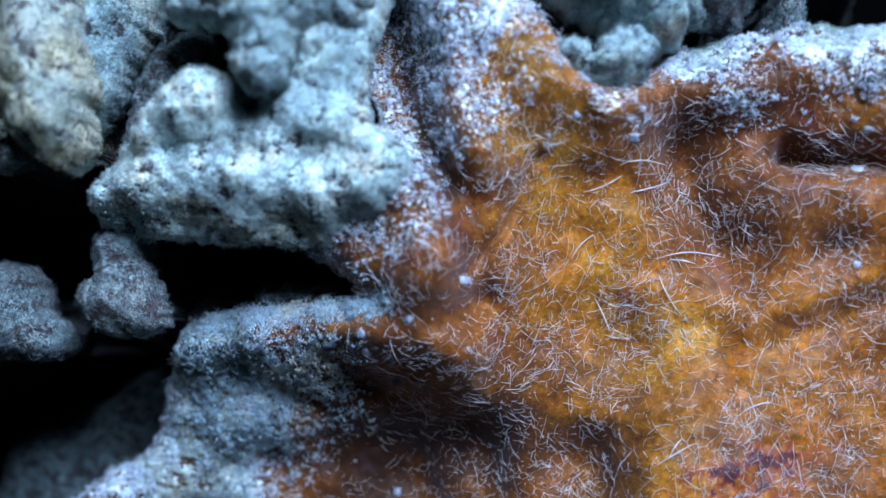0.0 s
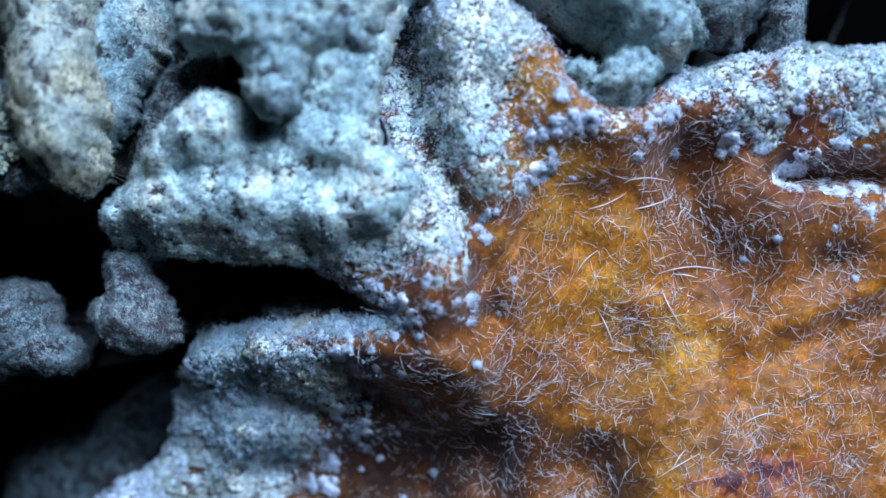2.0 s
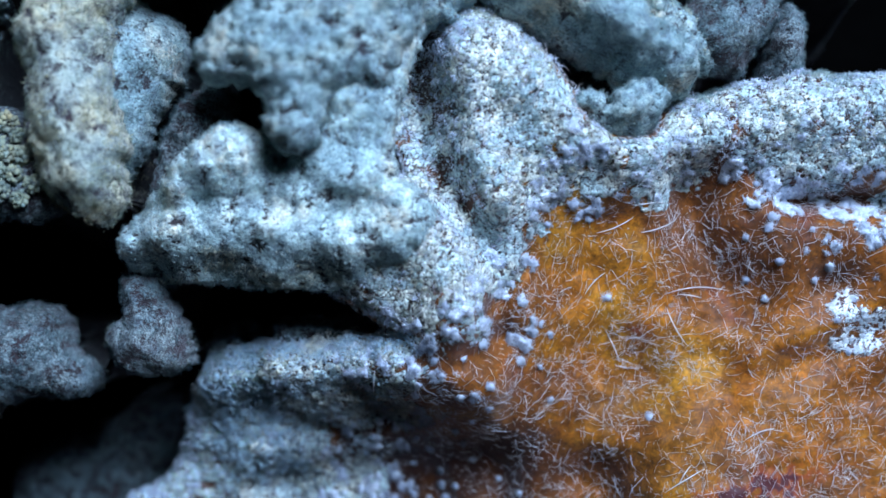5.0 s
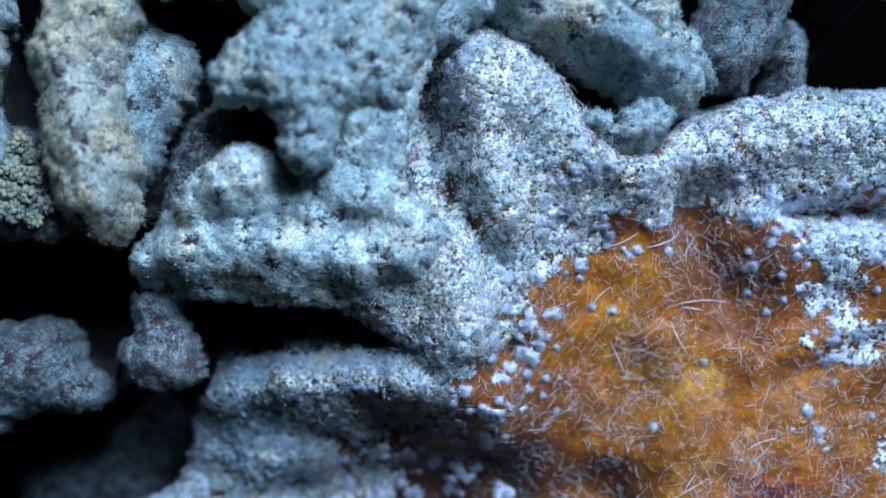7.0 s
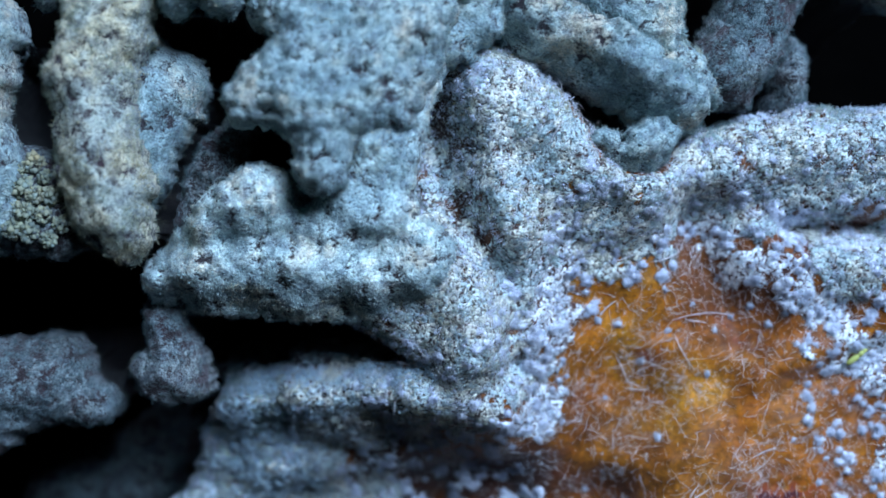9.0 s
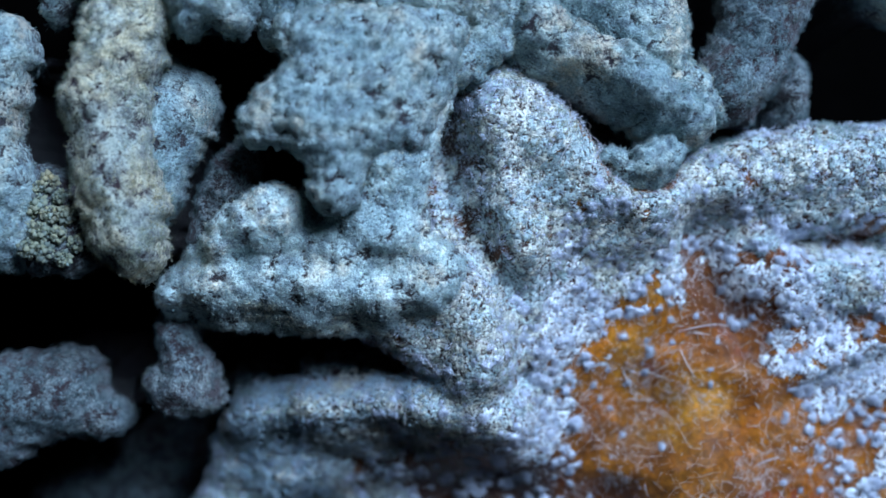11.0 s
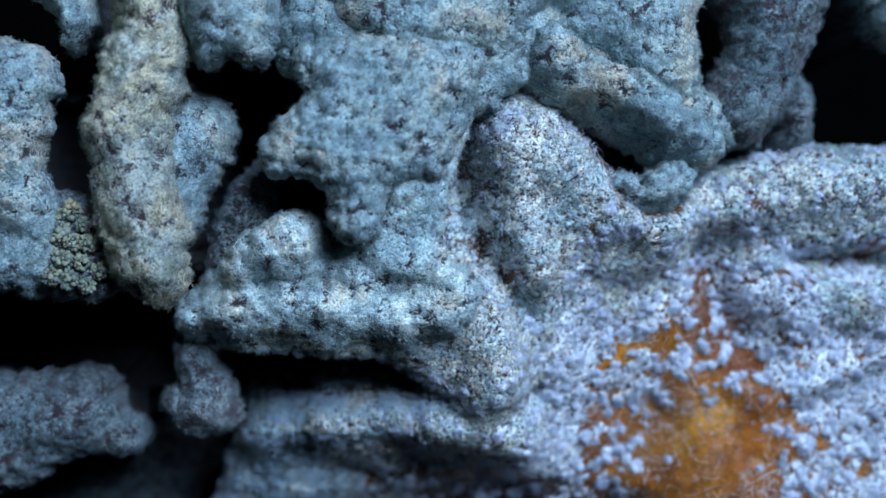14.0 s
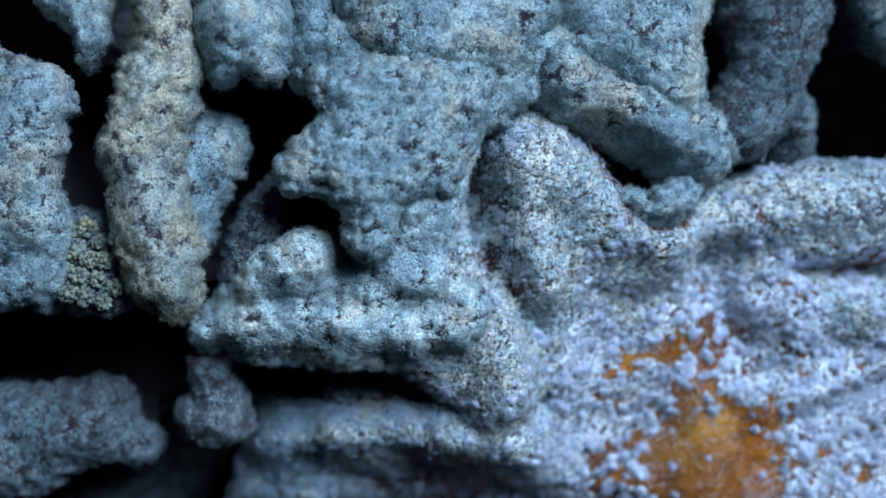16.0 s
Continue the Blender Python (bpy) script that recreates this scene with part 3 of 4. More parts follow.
# ---- folds of peach around it, overgrown with grey-green mould ----
def fold(outline, z, slope=(0, 0), knots=None, lines=(), rim=1.5, dome=0.4, density=165, seed=1, bottom=-12.5, knob=0.13, label="", mat=GREY_MOULD, ragged=0.16):
    mid = np.mean(outline, 0)
    reach = np.ptp(np.array(outline), axis=0).max() / 2

    def height(x, y):
        if knots:
            return spread(x, y, knots, 4.0, 0.25) + 0.3 * fbm(x, y, 1.6, seed + 50, 3) + sum(rise * np.exp(-(line_distance(x, y, line) / width) ** 2) for line, rise, width in lines)
        far = ((x - mid[0]) ** 2 + (y - mid[1]) ** 2) / reach ** 2
        return z + slope[0] * (x - mid[0]) + slope[1] * (y - mid[1]) - dome * far + 0.6 * fbm(x, y, 1.6, seed + 50, 3)

    ob = tagged(new("mouldy_fold"), label=label or "shrivelled peach fold coated in grey-green mould", category="mouldy fruit", group="mouldy folds round the peach")
    r = Relief(outline, height, rim, bottom, 0.08, seed, knob=knob, ragged=ragged)
    piece("flesh", r.mesh("flesh", {BEIGE_MOULD: BEIGE_FLESH, SHADE_MOULD: SHADE_FLESH, TEAL_MOULD: TEAL_FLESH}.get(mat, FLESH)), ob, "shrunken flesh, its sides coloured dark as if shaded")
    count = int(density * np.sum(r.solid * (r.d > -0.4)) * 0.08 ** 2)
    p, n = r.scatter(max(count, 50), lambda x, y, d: np.clip((d + 0.45) / 0.6, 0, 1) * (0.10 + bumps(x, y, 0.30, seed + 9)) * np.clip(0.6 + fbm(x, y, 0.8, seed + 2), 0.05, 2))
    piece("mould_coat", mesh_from("mould_coat", *powder(p, n), mat), ob, "powdery mould", "stuff")
    return r


fold([(-9.13, 7.36), (-9.50, 6.41), (-9.78, 5.17), (-9.93, 3.66), (-9.79, 2.40), (-9.46, 1.56), (-9.21, 0.50), (-8.33, -0.03), (-7.62, 0.38), (-7.52, 1.51), (-7.62, 2.90), (-7.86, 4.17), (-7.61, 5.55), (-7.37, 6.66), (-7.54, 7.90), (-7.91, 9.27), (-9.00, 9.28)], 4.5, seed=101, rim=1.6, label="upright fold coated in beige and grey mould", mat=BEIGE_MOULD)
fold([(-8.48, 5.67), (-7.31, 5.51), (-6.54, 4.83), (-6.64, 3.88), (-7.18, 2.85), (-7.80, 1.39), (-8.27, 0.36), (-8.91, 1.12), (-8.82, 4.06)], 2.6, seed=102, knob=0.12, label="smooth pale teal fold beside the upright fold")
fold([(-14.40, 6.79), (-11.67, 6.68), (-10.92, 6.46), (-10.72, 5.62), (-11.17, 4.50), (-11.17, 3.37), (-10.98, 2.66), (-10.90, 1.66), (-11.06, 0.38), (-12.46, 0.31), (-14.67, 0.27)], 3.7, slope=(0.2, 0.1), seed=103, rim=1.5)
fold([(-11.87, 9.41), (-11.57, 8.16), (-10.97, 7.59), (-10.62, 6.60), (-10.15, 7.02), (-9.77, 8.14), (-9.52, 9.40)], 3.5, seed=104)
fold([(-7.73, 7.74), (-7.48, 9.24), (-5.56, 9.23), (-5.18, 7.86), (-5.21, 6.89), (-5.64, 6.21), (-6.32, 6.34), (-6.96, 6.08), (-7.27, 6.78)], 4.6, seed=105)
fold([(-5.38, 9.40), (-3.74, 9.39), (-3.69, 7.39), (-3.94, 6.39), (-4.53, 5.90), (-5.23, 6.69)], 3.3, seed=106)
fold([(-3.76, 9.42), (0.49, 9.39), (1.78, 8.40), (1.62, 7.26), (0.89, 6.56), (-0.13, 6.30), (-1.27, 6.17), (-2.41, 6.43), (-3.25, 6.90), (-3.73, 7.60)], 4.2, seed=107)
fold([(-4.18, 6.66), (-4.38, 5.27), (-5.04, 4.60), (-5.44, 3.94), (-5.17, 3.31), (-4.18, 3.20), (-3.70, 2.83), (-3.78, 2.07), (-3.38, 1.64), (-2.85, 1.68), (-2.55, 2.14), (-2.31, 2.81), (-1.78, 3.10), (-1.12, 3.27), (-0.52, 4.00), (-0.16, 4.93), (-0.05, 6.66)], 5.0, slope=(0, 0.05), seed=108, rim=1.3, knob=0.26, label="broad fold under granular blue-grey mould with a dark hollow")
fold([(-5.67, 3.66), (-6.26, 3.22), (-6.77, 2.35), (-7.13, 1.62), (-7.21, 0.60), (-6.40, 0.60), (-5.60, 2.06), (-5.24, 3.22)], 1.8, seed=109, rim=1.0, mat=SHADE_MOULD, density=120)
SHEET_KNOTS = [(-1.91, 2.94, 3.90), (-1.16, 2.49, 3.80), (-0.61, 3.34, 3.60), (-2.55, 1.54, 3.60), (-1.52, 1.08, 3.50), (-0.89, 0.99, 3.30), (-0.48, 0.65, 3.00), (-3.15, 0.72, 3.10), (-1.19, 0.37, 2.90), (-2.34, 0.23, 2.60), (-3.78, 0.37, 2.50), (-4.79, 0.23, 2.40), (-1.98, 4.42, 3.80), (-7.77, -0.43, 1.20), (-6.33, -0.20, 1.80), (-4.82, -0.20, 2.20), (-3.36, -0.34, 2.40), (-1.92, -0.63, 2.50), (-0.62, -0.34, 2.80), (-7.27, -1.34, 0.70), (-4.94, -1.46, 1.30), (-2.70, -1.45, 1.60), (-1.37, -1.59, 1.70), (-6.81, 0.23, 1.60), (-5.70, 0.23, 2.10), (-4.92, 1.98, 3.80), (-5.31, 1.40, 3.70), (-4.35, 1.54, 3.60), (-6.12, 0.86, 3.00), (-4.85, 0.72, 3.00), (-4.01, 1.00, 3.00)]
SHEET_LINES = [([(-7.78, -0.49), (-6.59, -0.22), (-5.24, -0.07), (-4.07, -0.16), (-2.92, -0.41), (-1.77, -0.58), (-0.62, -0.38)], 0.40, 0.55), ([(-7.25, 0.22), (-6.15, 0.42), (-4.95, 0.53), (-3.63, 0.41)], -0.15, 0.4), ([(-2.31, 0.79), (-1.18, 1.02), (-0.48, 0.79)], 0.35, 0.5)]
FINGER = fold([(-3.51, 4.71), (-0.33, 5.28), (-0.40, 4.05), (-0.68, 2.94), (-0.93, 1.70), (-0.69, 1.00), (-0.13, 0.58), (0.01, 0.01), (-0.34, -0.70), (-1.23, -1.75), (-2.42, -1.61), (-4.21, -1.71), (-5.72, -1.60), (-7.25, -1.41), (-7.93, -1.18), (-8.15, -0.66), (-7.95, -0.09), (-7.34, 0.24), (-7.06, 0.59), (-6.37, 1.35), (-5.73, 1.92), (-5.18, 2.19), (-4.56, 2.25), (-3.99, 1.96), (-3.74, 1.54), (-3.10, 2.09), (-2.67, 3.32)], 2.6, seed=112, rim=1.0, knob=0.15, knots=SHEET_KNOTS, lines=SHEET_LINES, mat=TEAL_MOULD, label="sheet of pale teal mould that ends in a finger-like fold")
fold([(-8.36, -1.34), (-7.21, -1.37), (-6.86, -2.24), (-6.59, -3.49), (-7.06, -3.98), (-8.29, -3.93), (-8.64, -3.11), (-8.27, -2.34)], 1.2, seed=113, mat=SHADE_MOULD, density=120)
fold([(-15.68, -2.37), (-12.80, -2.39), (-11.27, -2.21), (-10.20, -2.47), (-9.77, -3.37), (-9.21, -4.34), (-10.28, -4.69), (-11.82, -4.87), (-12.45, -5.32), (-15.84, -6.14)], 0.4, seed=114, mat=SHADE_MOULD)
fold([(-14.19, -7.59), (-11.25, -6.22), (-9.30, -5.03), (-7.96, -4.76), (-8.01, -6.46), (-8.86, -7.93), (-9.58, -10.34), (-14.04, -10.48)], -8.5, seed=115, mat=SHADE_MOULD, density=120)
fold([(-6.76, -3.40), (-6.37, -2.99), (-5.72, -2.73), (-4.99, -2.88), (-4.80, -3.52), (-5.44, -4.00), (-6.41, -4.02)], -3.6, seed=116, mat=SHADE_MOULD, rim=0.5)
fold([(-4.31, -2.83), (-3.55, -2.56), (-2.33, -2.49), (-1.41, -2.70), (-1.10, -3.15), (-2.61, -3.40), (-4.13, -3.51)], -1.6, seed=117, mat=SHADE_MOULD, rim=0.5)
fold([(1.48, 7.07), (2.22, 7.09), (3.27, 6.46), (4.47, 5.85), (5.52, 5.10), (6.43, 4.49), (6.76, 3.74), (5.99, 3.18), (5.05, 3.50), (3.99, 4.16), (2.95, 4.58), (2.06, 4.97), (1.24, 5.46), (1.03, 6.05)], 3.2, slope=(0.40, 0.80), seed=118, rim=1.3, label="ridge-shaped fold with white mould along its crest")
fold([(3.55, 2.94), (3.94, 3.35), (4.56, 3.35), (5.57, 3.35), (5.95, 3.19), (5.76, 2.66), (5.16, 2.11), (4.55, 1.88), (3.77, 2.25)], 2.1, slope=(0, 0.5), seed=119, rim=0.8, ragged=0.35, knob=0.28)
fold([(1.91, 7.41), (2.25, 9.62), (6.21, 9.60), (6.27, 7.36), (6.15, 5.25), (5.64, 5.03), (4.64, 5.57), (3.42, 6.34)], 2.5, seed=120)
fold([(7.00, 9.65), (9.91, 9.63), (9.67, 7.35), (9.03, 5.82), (8.40, 4.44), (7.60, 3.91), (6.73, 4.29), (6.50, 5.24), (7.14, 6.76)], 2, seed=121, mat=SHADE_MOULD)
fold([(8.76, 4.31), (9.01, 5.27), (9.59, 6.06), (9.92, 5.26), (9.75, 3.81), (8.75, 3.66)], 0.4, seed=122, mat=SHADE_MOULD)
fold([(11.16, 9.78), (12.70, 9.77), (12.71, 6.94), (11.73, 7.11), (11.21, 7.75)], 1.2, seed=123)

fold([(-4.34, 8.00), (1.82, 7.79), (2.03, 6.76), (1.05, 5.45), (-0.01, 4.88), (-1.48, 5.34), (-3.82, 5.82), (-4.15, 6.69)], 3.2, seed=126, rim=0.8, label="low sheet of grey mould that joins two folds")
fold([(2.17, 7.76), (5.77, 7.72), (5.92, 6.05), (6.98, 4.95), (7.13, 3.95), (5.41, 4.33), (3.23, 5.62), (2.07, 6.24)], 2, seed=127, rim=0.8, label="low sheet of grey mould that joins two folds")

fold([(1.72, 5.43), (2.51, 4.79), (3.61, 3.74), (3.93, 2.62), (5.05, 1.97), (6.35, 2.26), (7.33, 3.19), (5.72, 4.65), (3.32, 5.80)], -2.2, seed=129, rim=0.6, mat=SHADE_MOULD, density=120, label="gully with sparse teal mould between two folds, coloured as if shaded")

# ---- round mould heads in a hollow coloured as if shaded ----
BED = fold([(-11.26, 2.61), (-10.47, 2.67), (-9.61, 2.28), (-9.36, 1.10), (-9.61, 0.14), (-10.56, 0.07), (-11.27, 0.19)], 2.6, seed=124, mat=SHADE_MOULD, rim=0.6, density=60, label="hollow with sparse mould between two folds, coloured as if shaded")


def ball_mesh(size):
    way = rng.normal(0, 1, (260, 3))
    way /= np.linalg.norm(way, axis=1, keepdims=True)
    core = way[:120] * size * 0.85
    return mesh_from("mould_ball", *joined(grains(core, way[:120], size * 0.24), needles(way * size * 0.85, way, 3, size * 0.40, 0.009)), BEIGE_MOULD)


for x, y, size in [(-10.97, 2.29, 0.2), (-10.53, 2.42, 0.24), (-10.18, 2.05, 0.18), (-10.84, 1.84, 0.26), (-10.41, 1.61, 0.2), (-9.98, 1.60, 0.22), (-11.03, 1.33, 0.18), (-10.65, 1.18, 0.24), (-10.17, 1.09, 0.2), (-9.79, 0.86, 0.2), (-10.95, 0.74, 0.24), (-10.52, 0.66, 0.22), (-10.09, 0.50, 0.2), (-9.68, 1.89, 0.16)]:
    r, c = BED.at(x, y)
    ob = piece("mould_ball", ball_mesh(size))
    ob.matrix_basis = Matrix.Translation(Vector((x, y, BED.z[r, c] + 0.6 * size)) * MM)
    tagged(ob, label="tiny round beige mould head in a dark hollow", category="mould", group="round mould heads in the hollow")

# ---- white mould tufts that spread over the skin ----
def growth(name, x, y, radius, thick, felt, mat, hairs, step, length, balls=0):
    """A ragged cushion of mould that fits the skin at (x, y): its cushion, its fur and its foot."""
    r, c = PEACH.at(x, y)
    foot = np.array([x, y, PEACH.z[r, c]])
    k = np.arange(-1.5 * radius, 1.5 * radius, step)
    gx, gy = np.meshgrid(x + k, y + k)
    seed = int(rng.integers(1, 9000))
    if balls:
        dome = np.full(gx.shape, -0.3)
        for k in range(balls):
            size = rng.uniform(0.45, 1.0) * (0.55 if balls > 1 else 0.8) * radius
            a, b = rng.normal(0, 0.5, 2) if k else (0.0, 0.0)
            far = ((gx - x - a * radius) ** 2 + (gy - y - b * radius) ** 2) / size ** 2
            dome = np.maximum(dome, (size / radius) * (1 - far))
        body = dome + 0.45 * fbm(gx, gy, 0.12, seed, 3, 0.7)
        knobs = bumps(gx, gy, 0.12, seed + 3)
    else:
        far = np.full(gx.shape, 9.0)
        for a, b, size in zip(rng.normal(0, 0.45, 6), rng.normal(0, 0.45, 6), rng.uniform(0.3, 0.7, 6)):
            far = np.minimum(far, ((gx - x - a * radius) ** 2 + (gy - y - b * radius) ** 2) / (size * radius) ** 2)
        body = 0.9 - far + 1.3 * fbm(gx, gy, 0.20, seed, 4, 0.7)
        knobs = bumps(gx, gy, 0.20, seed + 3)
    body = body - 4 * np.clip(np.hypot(gx - x, gy - y) / radius - 1.1, 0, 1)
    rr, cc = PEACH.at(gx, gy)
    body = np.where(PEACH.d[rr, cc] < 0.10, -1.0, body)
    z = PEACH.z[rr, cc] + thick * np.sqrt(np.clip(body, 0, 1)) * (0.62 + 0.25 * knobs + 0.25 * bumps(gx, gy, 0.09, seed + 5)) - (0.10 if balls else 0.025) - 0.5 * np.clip(-body, 0, 0.3)
    rows, cols = gx.shape
    i = np.arange(rows * cols).reshape(rows, cols)
    quads = np.stack([i[:-1, :-1], i[:-1, 1:], i[1:, 1:], i[1:, :-1]], -1).reshape(-1, 4)
    quads = quads[(body.ravel()[quads] > -0.25).any(1)]
    if not len(quads):
        return None
    used, faces = np.unique(quads, return_inverse=True)
    at = np.stack([gx, gy, z], -1).reshape(-1, 3) - foot
    me = mesh_from(name, at[used], faces.reshape(-1, 4), felt)
    give(me, "cover", ((0.34 + 0.55 * knobs) * np.clip(0.35 + 2.2 * body, 0, 1)).ravel()[used])
    edge = -0.02 if balls else -0.55
    odds = np.clip(body.ravel() - edge, 0, 0.6) * (0.15 + knobs.ravel() ** 2) + 1e-9
    pick = rng.choice(odds.size, hairs, p=odds / odds.sum())
    sx, sy = np.gradient(z, step)[1].ravel()[pick], np.gradient(z, step)[0].ravel()[pick]
    n = np.stack([-sx, -sy, np.ones(hairs)], -1)
    n /= np.linalg.norm(n, axis=1, keepdims=True)
    p = at[pick] + rng.uniform(-0.5, 0.5, (hairs, 3)) * step * (1, 1, 0)
    p[:, 2] = np.maximum(p[:, 2], PEACH.z[rr, cc].ravel()[pick] - foot[2] - 0.02)
    fur = mesh_from("fur", *joined(needles(p, n, 3, length, 0.0085, 0.9), grains(p[::4], n[::4], 0.014)), mat)
    return me, fur, Vector(foot) * MM


def spots(count, apart, first, last, keep, clear=0.45):
    """Places on the skin that the front reaches between first and last, no nearer to one another than apart."""
    tries = rng.uniform((-8, -10), (14, 7), (40000, 2))
    when = front_time(tries[:, 0], tries[:, 1])
    rr, cc = PEACH.at(tries[:, 0], tries[:, 1])
    if clear < 0.3:
        when = np.where(hollow(tries[:, 0], tries[:, 1]) > clear, 99.0, when)
    good = (when > first) & (when < last) & (PEACH.d[rr, cc] > keep) & (shade(tries[:, 0], tries[:, 1]) < clear)
    out = []
    for (x, y), t in zip(tries[good], when[good]):
        if len(out) < count and all((x - a) ** 2 + (y - b) ** 2 > apart ** 2 for a, b, _ in out):
            out.append((x, y, t))
    return out


growing = []
for x, y, t in spots(330, 0.46, 0.2, 18.0, 0.05):
    if t > 2 and rng.random() < 0.5:
        t = max(1.5, t - 1.6 * abs(rng.normal()))
    size = rng.uniform(0.24, 0.46)
    me, fur, foot = growth("mould_tuft", x, y, size, 0.85 * size, WHITE_PATCH, WHITE_MOULD, 115, 0.05, 0.12, int(rng.integers(3, 8)))
    ob = piece("mould_tuft", me)
    piece("fur", fur, ob, "fine white threads", "stuff")
    tagged(ob, label="white fluffy mould tuft of several balls on the orange skin", category="mould", group="white mould tufts spreading over the skin")
    growing.append((ob, foot, t, 0.62))
for x, y, t in spots(300, 0.40, 2.0, 22.0, 0.05):
    t -= 3.6 * abs(rng.normal())
    size = rng.uniform(0.10, 0.22)
    me, fur, foot = growth("mould_bead", x, y, size, 1.1 * size, WHITE_PATCH, WHITE_MOULD, 60, 0.034, 0.10, 1)
    ob = piece("mould_bead", me)
    piece("fur", fur, ob, "fine white threads", "stuff")
    tagged(ob, label="single white fluffy bead of mould among the hairs of the skin", category="mould", group="white mould beads ahead of the front")
    growing.append((ob, foot, t, 0.40))
for x, y, t in spots(295, 0.62, -2.5, 13.5, 0.0, 0.29):
    if t > 8.5 and rng.random() < 0.35:
        continue
    old = t < 4.0 + rng.normal(0, 1.5)
    me, fur, foot = growth("mould_patch", x, y, rng.uniform(0.75, 1.05) if old else rng.uniform(0.70, 1.0), 0.13 if old else 0.09, OLD_PATCH if old else PALE_PATCH, (BEIGE_MOULD if rng.random() < 0.4 else GREY_MOULD) if old else PALE_MOULD, 150 if old else 110, 0.08, 0.11)
    ob = piece("mould_patch", me)
    piece("fur", fur, ob, "fine grey threads" if old else "fine pale threads", "stuff")
    tagged(ob, label="low beige and cyan patch of powdery mould on the skin" if old else "low pale patch of powdery mould on the skin", category="mould", group="mould patches that thicken on the skin")
    growing.append((ob, foot, t + 2.6 + (0.0 if old else 1.6 * rng.normal()), 0.62 if old else 0.48))

# ---- single long fibres caught in the fuzz ----
def fibre(x0, y0, x1, y1, bow, lift):
    verts, faces, n = [], [], 9
    way = np.array([x1 - x0, y1 - y0])
    aside = np.array([-way[1], way[0]])
    for k in range(n):
        t = k / (n - 1)
        x, y = np.array([x0, y0]) + t * way + bow * 4 * t * (1 - t) * aside
        r, c = PEACH.at(x, y)
        z = PEACH.z[r, c] + 0.03 + lift * math.sin(math.pi * t)
        thick = 0.014 * (1 - 0.7 * abs(2 * t - 1) ** 3)
        for a in (0, 1.571, 3.142, 4.712):
            u = aside / np.linalg.norm(aside)
            verts.append((x + thick * math.cos(a) * u[0], y + thick * math.cos(a) * u[1], z + thick * math.sin(a)))
    for k in range(n - 1):
        for a in range(4):
            faces.append((4 * k + a, 4 * k + (a + 1) % 4, 4 * k + 4 + (a + 1) % 4, 4 * k + 4 + a))
    ob = piece("fibre", mesh_from("fibre", np.array(verts), np.array(faces), HAIR))
    tagged(ob, label="single long white fibre lying on the furry skin", category="fibre", group="long white fibres on the skin")


ENDS = [(6.22, -1.78), (8.01, -1.68), (6.30, -2.15), (6.86, -3.14), (6.20, -7.00), (7.23, -6.37), (6.56, -6.82), (6.89, -6.26), (5.54, -0.16), (6.60, 0.26), (5.31, 0.51), (6.49, 0.64), (4.09, -1.82), (4.64, -1.21), (-0.32, -3.97), (-0.12, -4.71), (4.69, -2.77), (5.11, -3.64), (2.53, 2.74), (3.08, 3.62), (3.05, 3.02), (4.47, 2.73), (6.59, -1.78), (7.24, -1.87), (8.35, -5.62), (9.15, -5.31), (4.36, -0.18), (5.32, 0.24)]
for k in range(0, len(ENDS), 2):
    fibre(*ENDS[k], *ENDS[k + 1], (0.08, -0.06, 0.03)[k // 2 % 3], 0.10)

# ---- a tiny insect that looks out twice ----
def ellipsoid(mid, half, seg=10, rings=7):
    verts, faces = [], []
    for i in range(rings + 1):
        a = math.pi * i / rings
        for k in range(seg):
            b = 2 * math.pi * k / seg
            verts.append((mid[0] + half[0] * math.cos(a), mid[1] + half[1] * math.sin(a) * math.cos(b), mid[2] + half[2] * math.sin(a) * math.sin(b)))
    for i in range(rings):
        for k in range(seg):
            faces.append((i * seg + k, i * seg + (k + 1) % seg, (i + 1) * seg + (k + 1) % seg, (i + 1) * seg + k))
    return np.array(verts), np.array(faces)


def rod(a, b, r0, r1):
    a, b = np.array(a, float), np.array(b, float)
    u, v = basis(((b - a) / np.linalg.norm(b - a))[None])
    ring = [np.cos(k) * u[0] + np.sin(k) * v[0] for k in (0, 1.571, 3.142, 4.712)]
    verts = np.array([a + r0 * w for w in ring] + [b + r1 * w for w in ring])
    return verts, np.array([(k, (k + 1) % 4, 4 + (k + 1) % 4, 4 + k) for k in range(4)])


insect = tagged(new("insect"), label="tiny pale green insect crawling out between the folds", category="insect")
BIG = 1.5


def limb(name, shape, mat):
    verts, faces = shape
    piece(name, mesh_from(name, verts * BIG, faces, mat), insect)


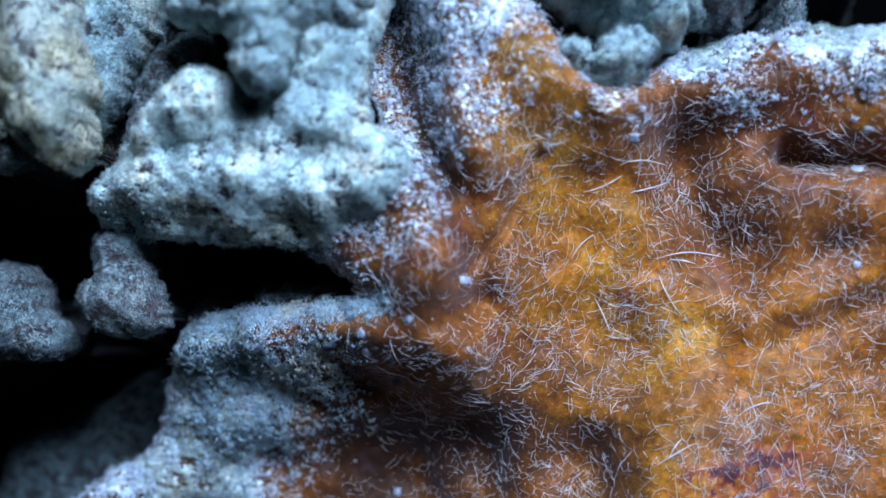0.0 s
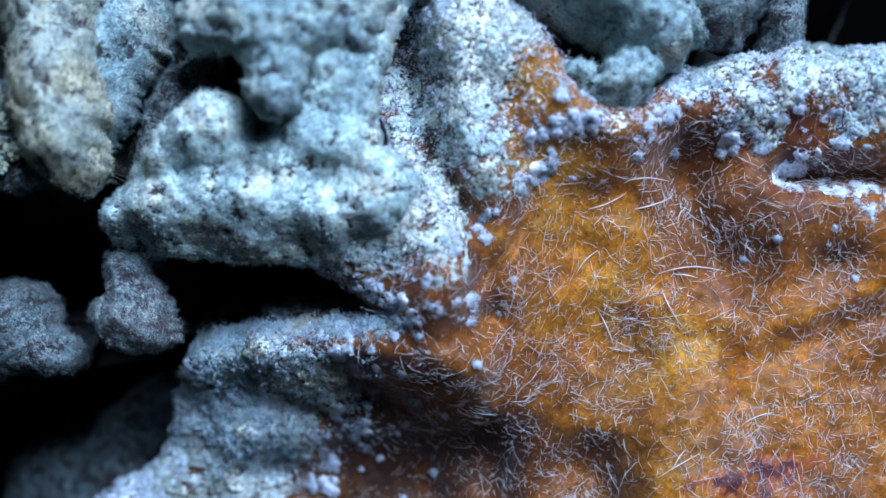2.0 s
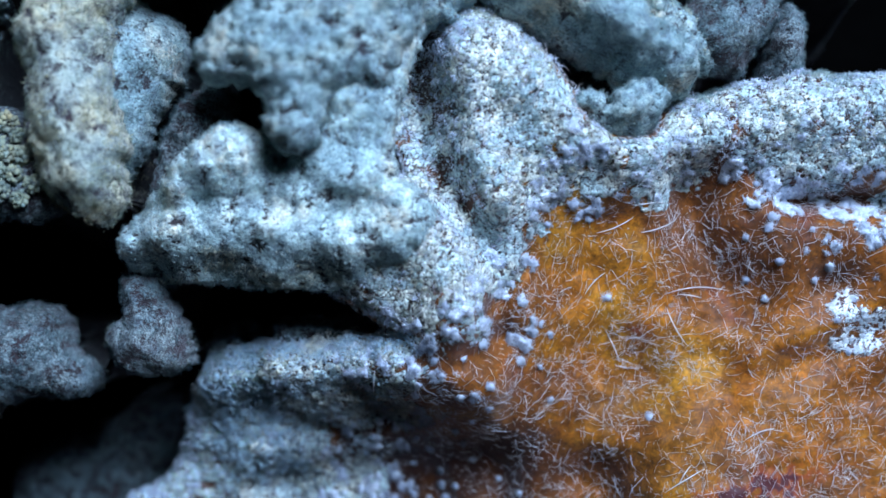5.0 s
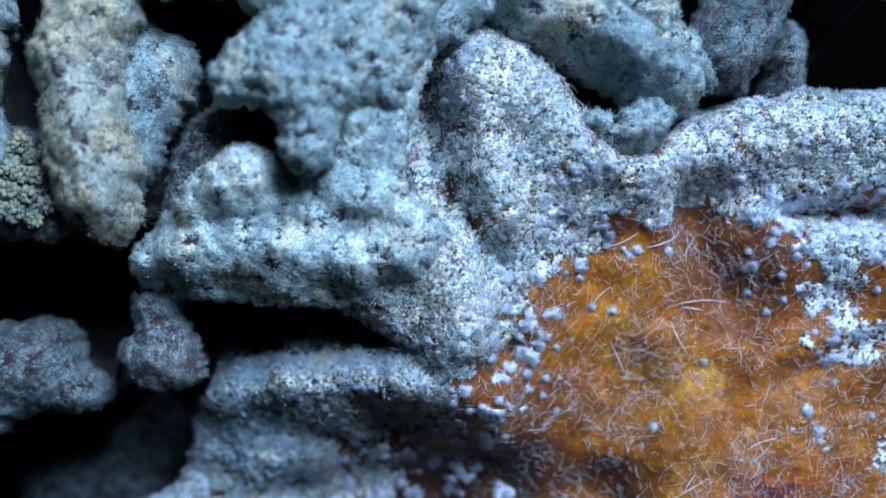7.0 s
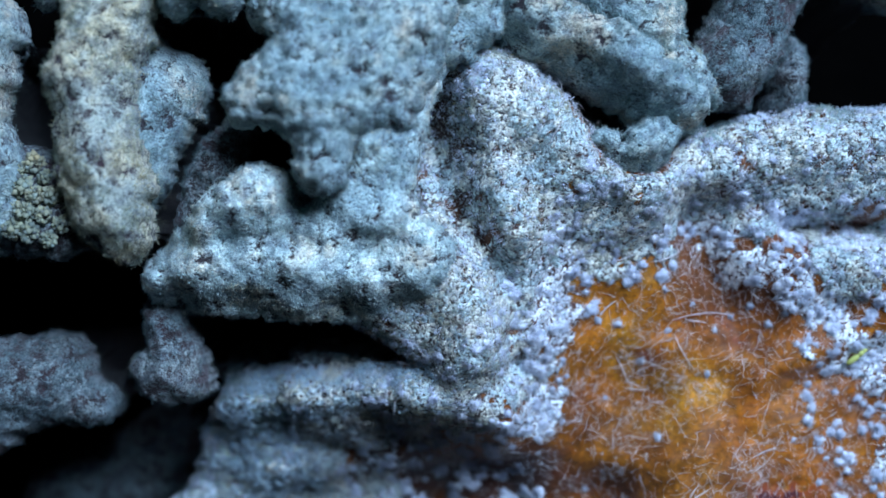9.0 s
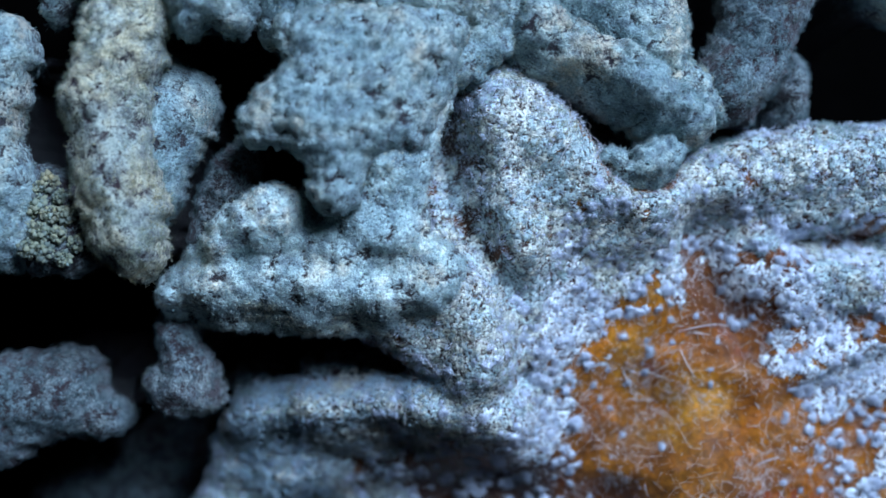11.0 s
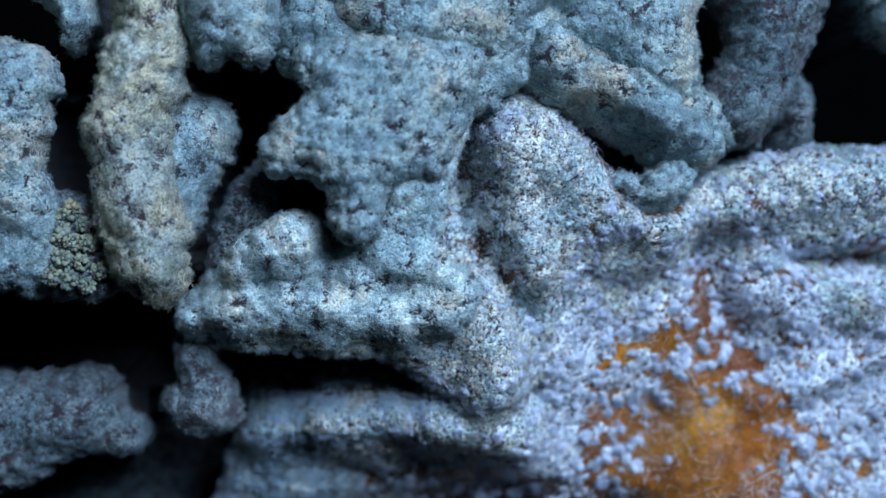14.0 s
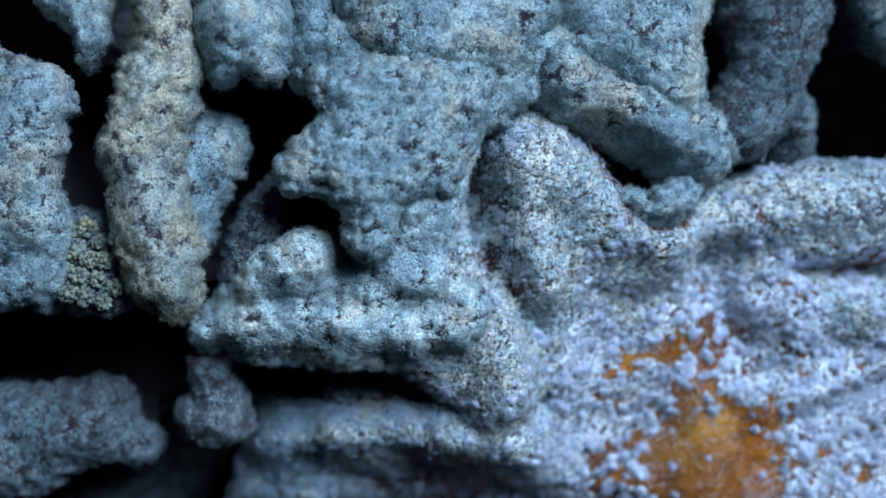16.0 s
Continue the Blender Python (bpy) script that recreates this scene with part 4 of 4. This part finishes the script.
limb("abdomen", ellipsoid((-0.08, 0, 0.07), (0.17, 0.062, 0.055)), BUG)
limb("thorax", ellipsoid((0.09, 0, 0.07), (0.075, 0.055, 0.05)), BUG)
limb("head", ellipsoid((0.175, 0, 0.065), (0.045, 0.042, 0.036)), BUG)
for sy in (1, -1):
    limb("antenna", rod((0.20, 0.015 * sy, 0.07), (0.30, 0.05 * sy, 0.08), 0.007, 0.004), BUG_DARK)
    for fx, tx in ((0.12, 0.17), (0.07, 0.07), (0.02, -0.05)):
        limb("leg", rod((fx, 0.04 * sy, 0.06), (tx, 0.12 * sy, 0.0), 0.010, 0.006), BUG_DARK)


def stand(sheet, x, y, turn, lift):
    r, c = sheet.at(x, y)
    up = Vector(sheet.normal[r, c])
    tilt = Vector((0, 0, 1)).rotation_difference(up).to_matrix().to_4x4()
    return Matrix.Translation((Vector((x, y, sheet.z[r, c])) + up * lift) * MM) @ tilt @ Matrix.Rotation(radians(turn), 4, "Z")


def motions():
    (ax, ay), (bx, by) = [(11.17, -2.61)][0], [(-6.81, -0.52)][0]
    walk(insect, [(0.0, stand(PEACH, ax, ay, 45, -1.0)), (8.9, stand(PEACH, ax, ay, 45, -1.0)), (9.0, stand(PEACH, ax, ay, 50, 0.12)),
                  (9.1, stand(PEACH, ax, ay, 50, -1.0)), (10.2, stand(PEACH, 0.0, -4.0, 0, -2.0)), (11.4, stand(FINGER, bx, by, -40, -1.8)),
                  (11.5, stand(FINGER, bx, by, -40, 0.12)), (11.6, stand(FINGER, bx, by, -40, -1.8)), (16.0, stand(FINGER, bx, by, -40, -1.8))])
    for ob, foot, t, deep in growing:
        def risen(s):
            return Matrix.Translation(foot - Vector((0, 0, (1 - s) * deep * MM)))
        rows = [(0.0, risen(max(0.0, min(1.0, (1.2 - t) / 2.2))))]
        if t > 1.3:
            rows.append((t - 1.2, risen(0.0)))
        if t + 1.0 < 0.1:
            rows.append((16.0, risen(1.0)))
        elif t + 1.0 < 15.9:
            rows += [(t + 1.0, risen(1.0)), (16.0, risen(1.0))]
        else:
            rows.append((16.0, risen(max(0.0, min(1.0, (17.2 - t) / 2.2)))))
        walk(ob, [row for i, row in enumerate(rows) if i == 0 or row[0] > rows[i - 1][0]])


motions()
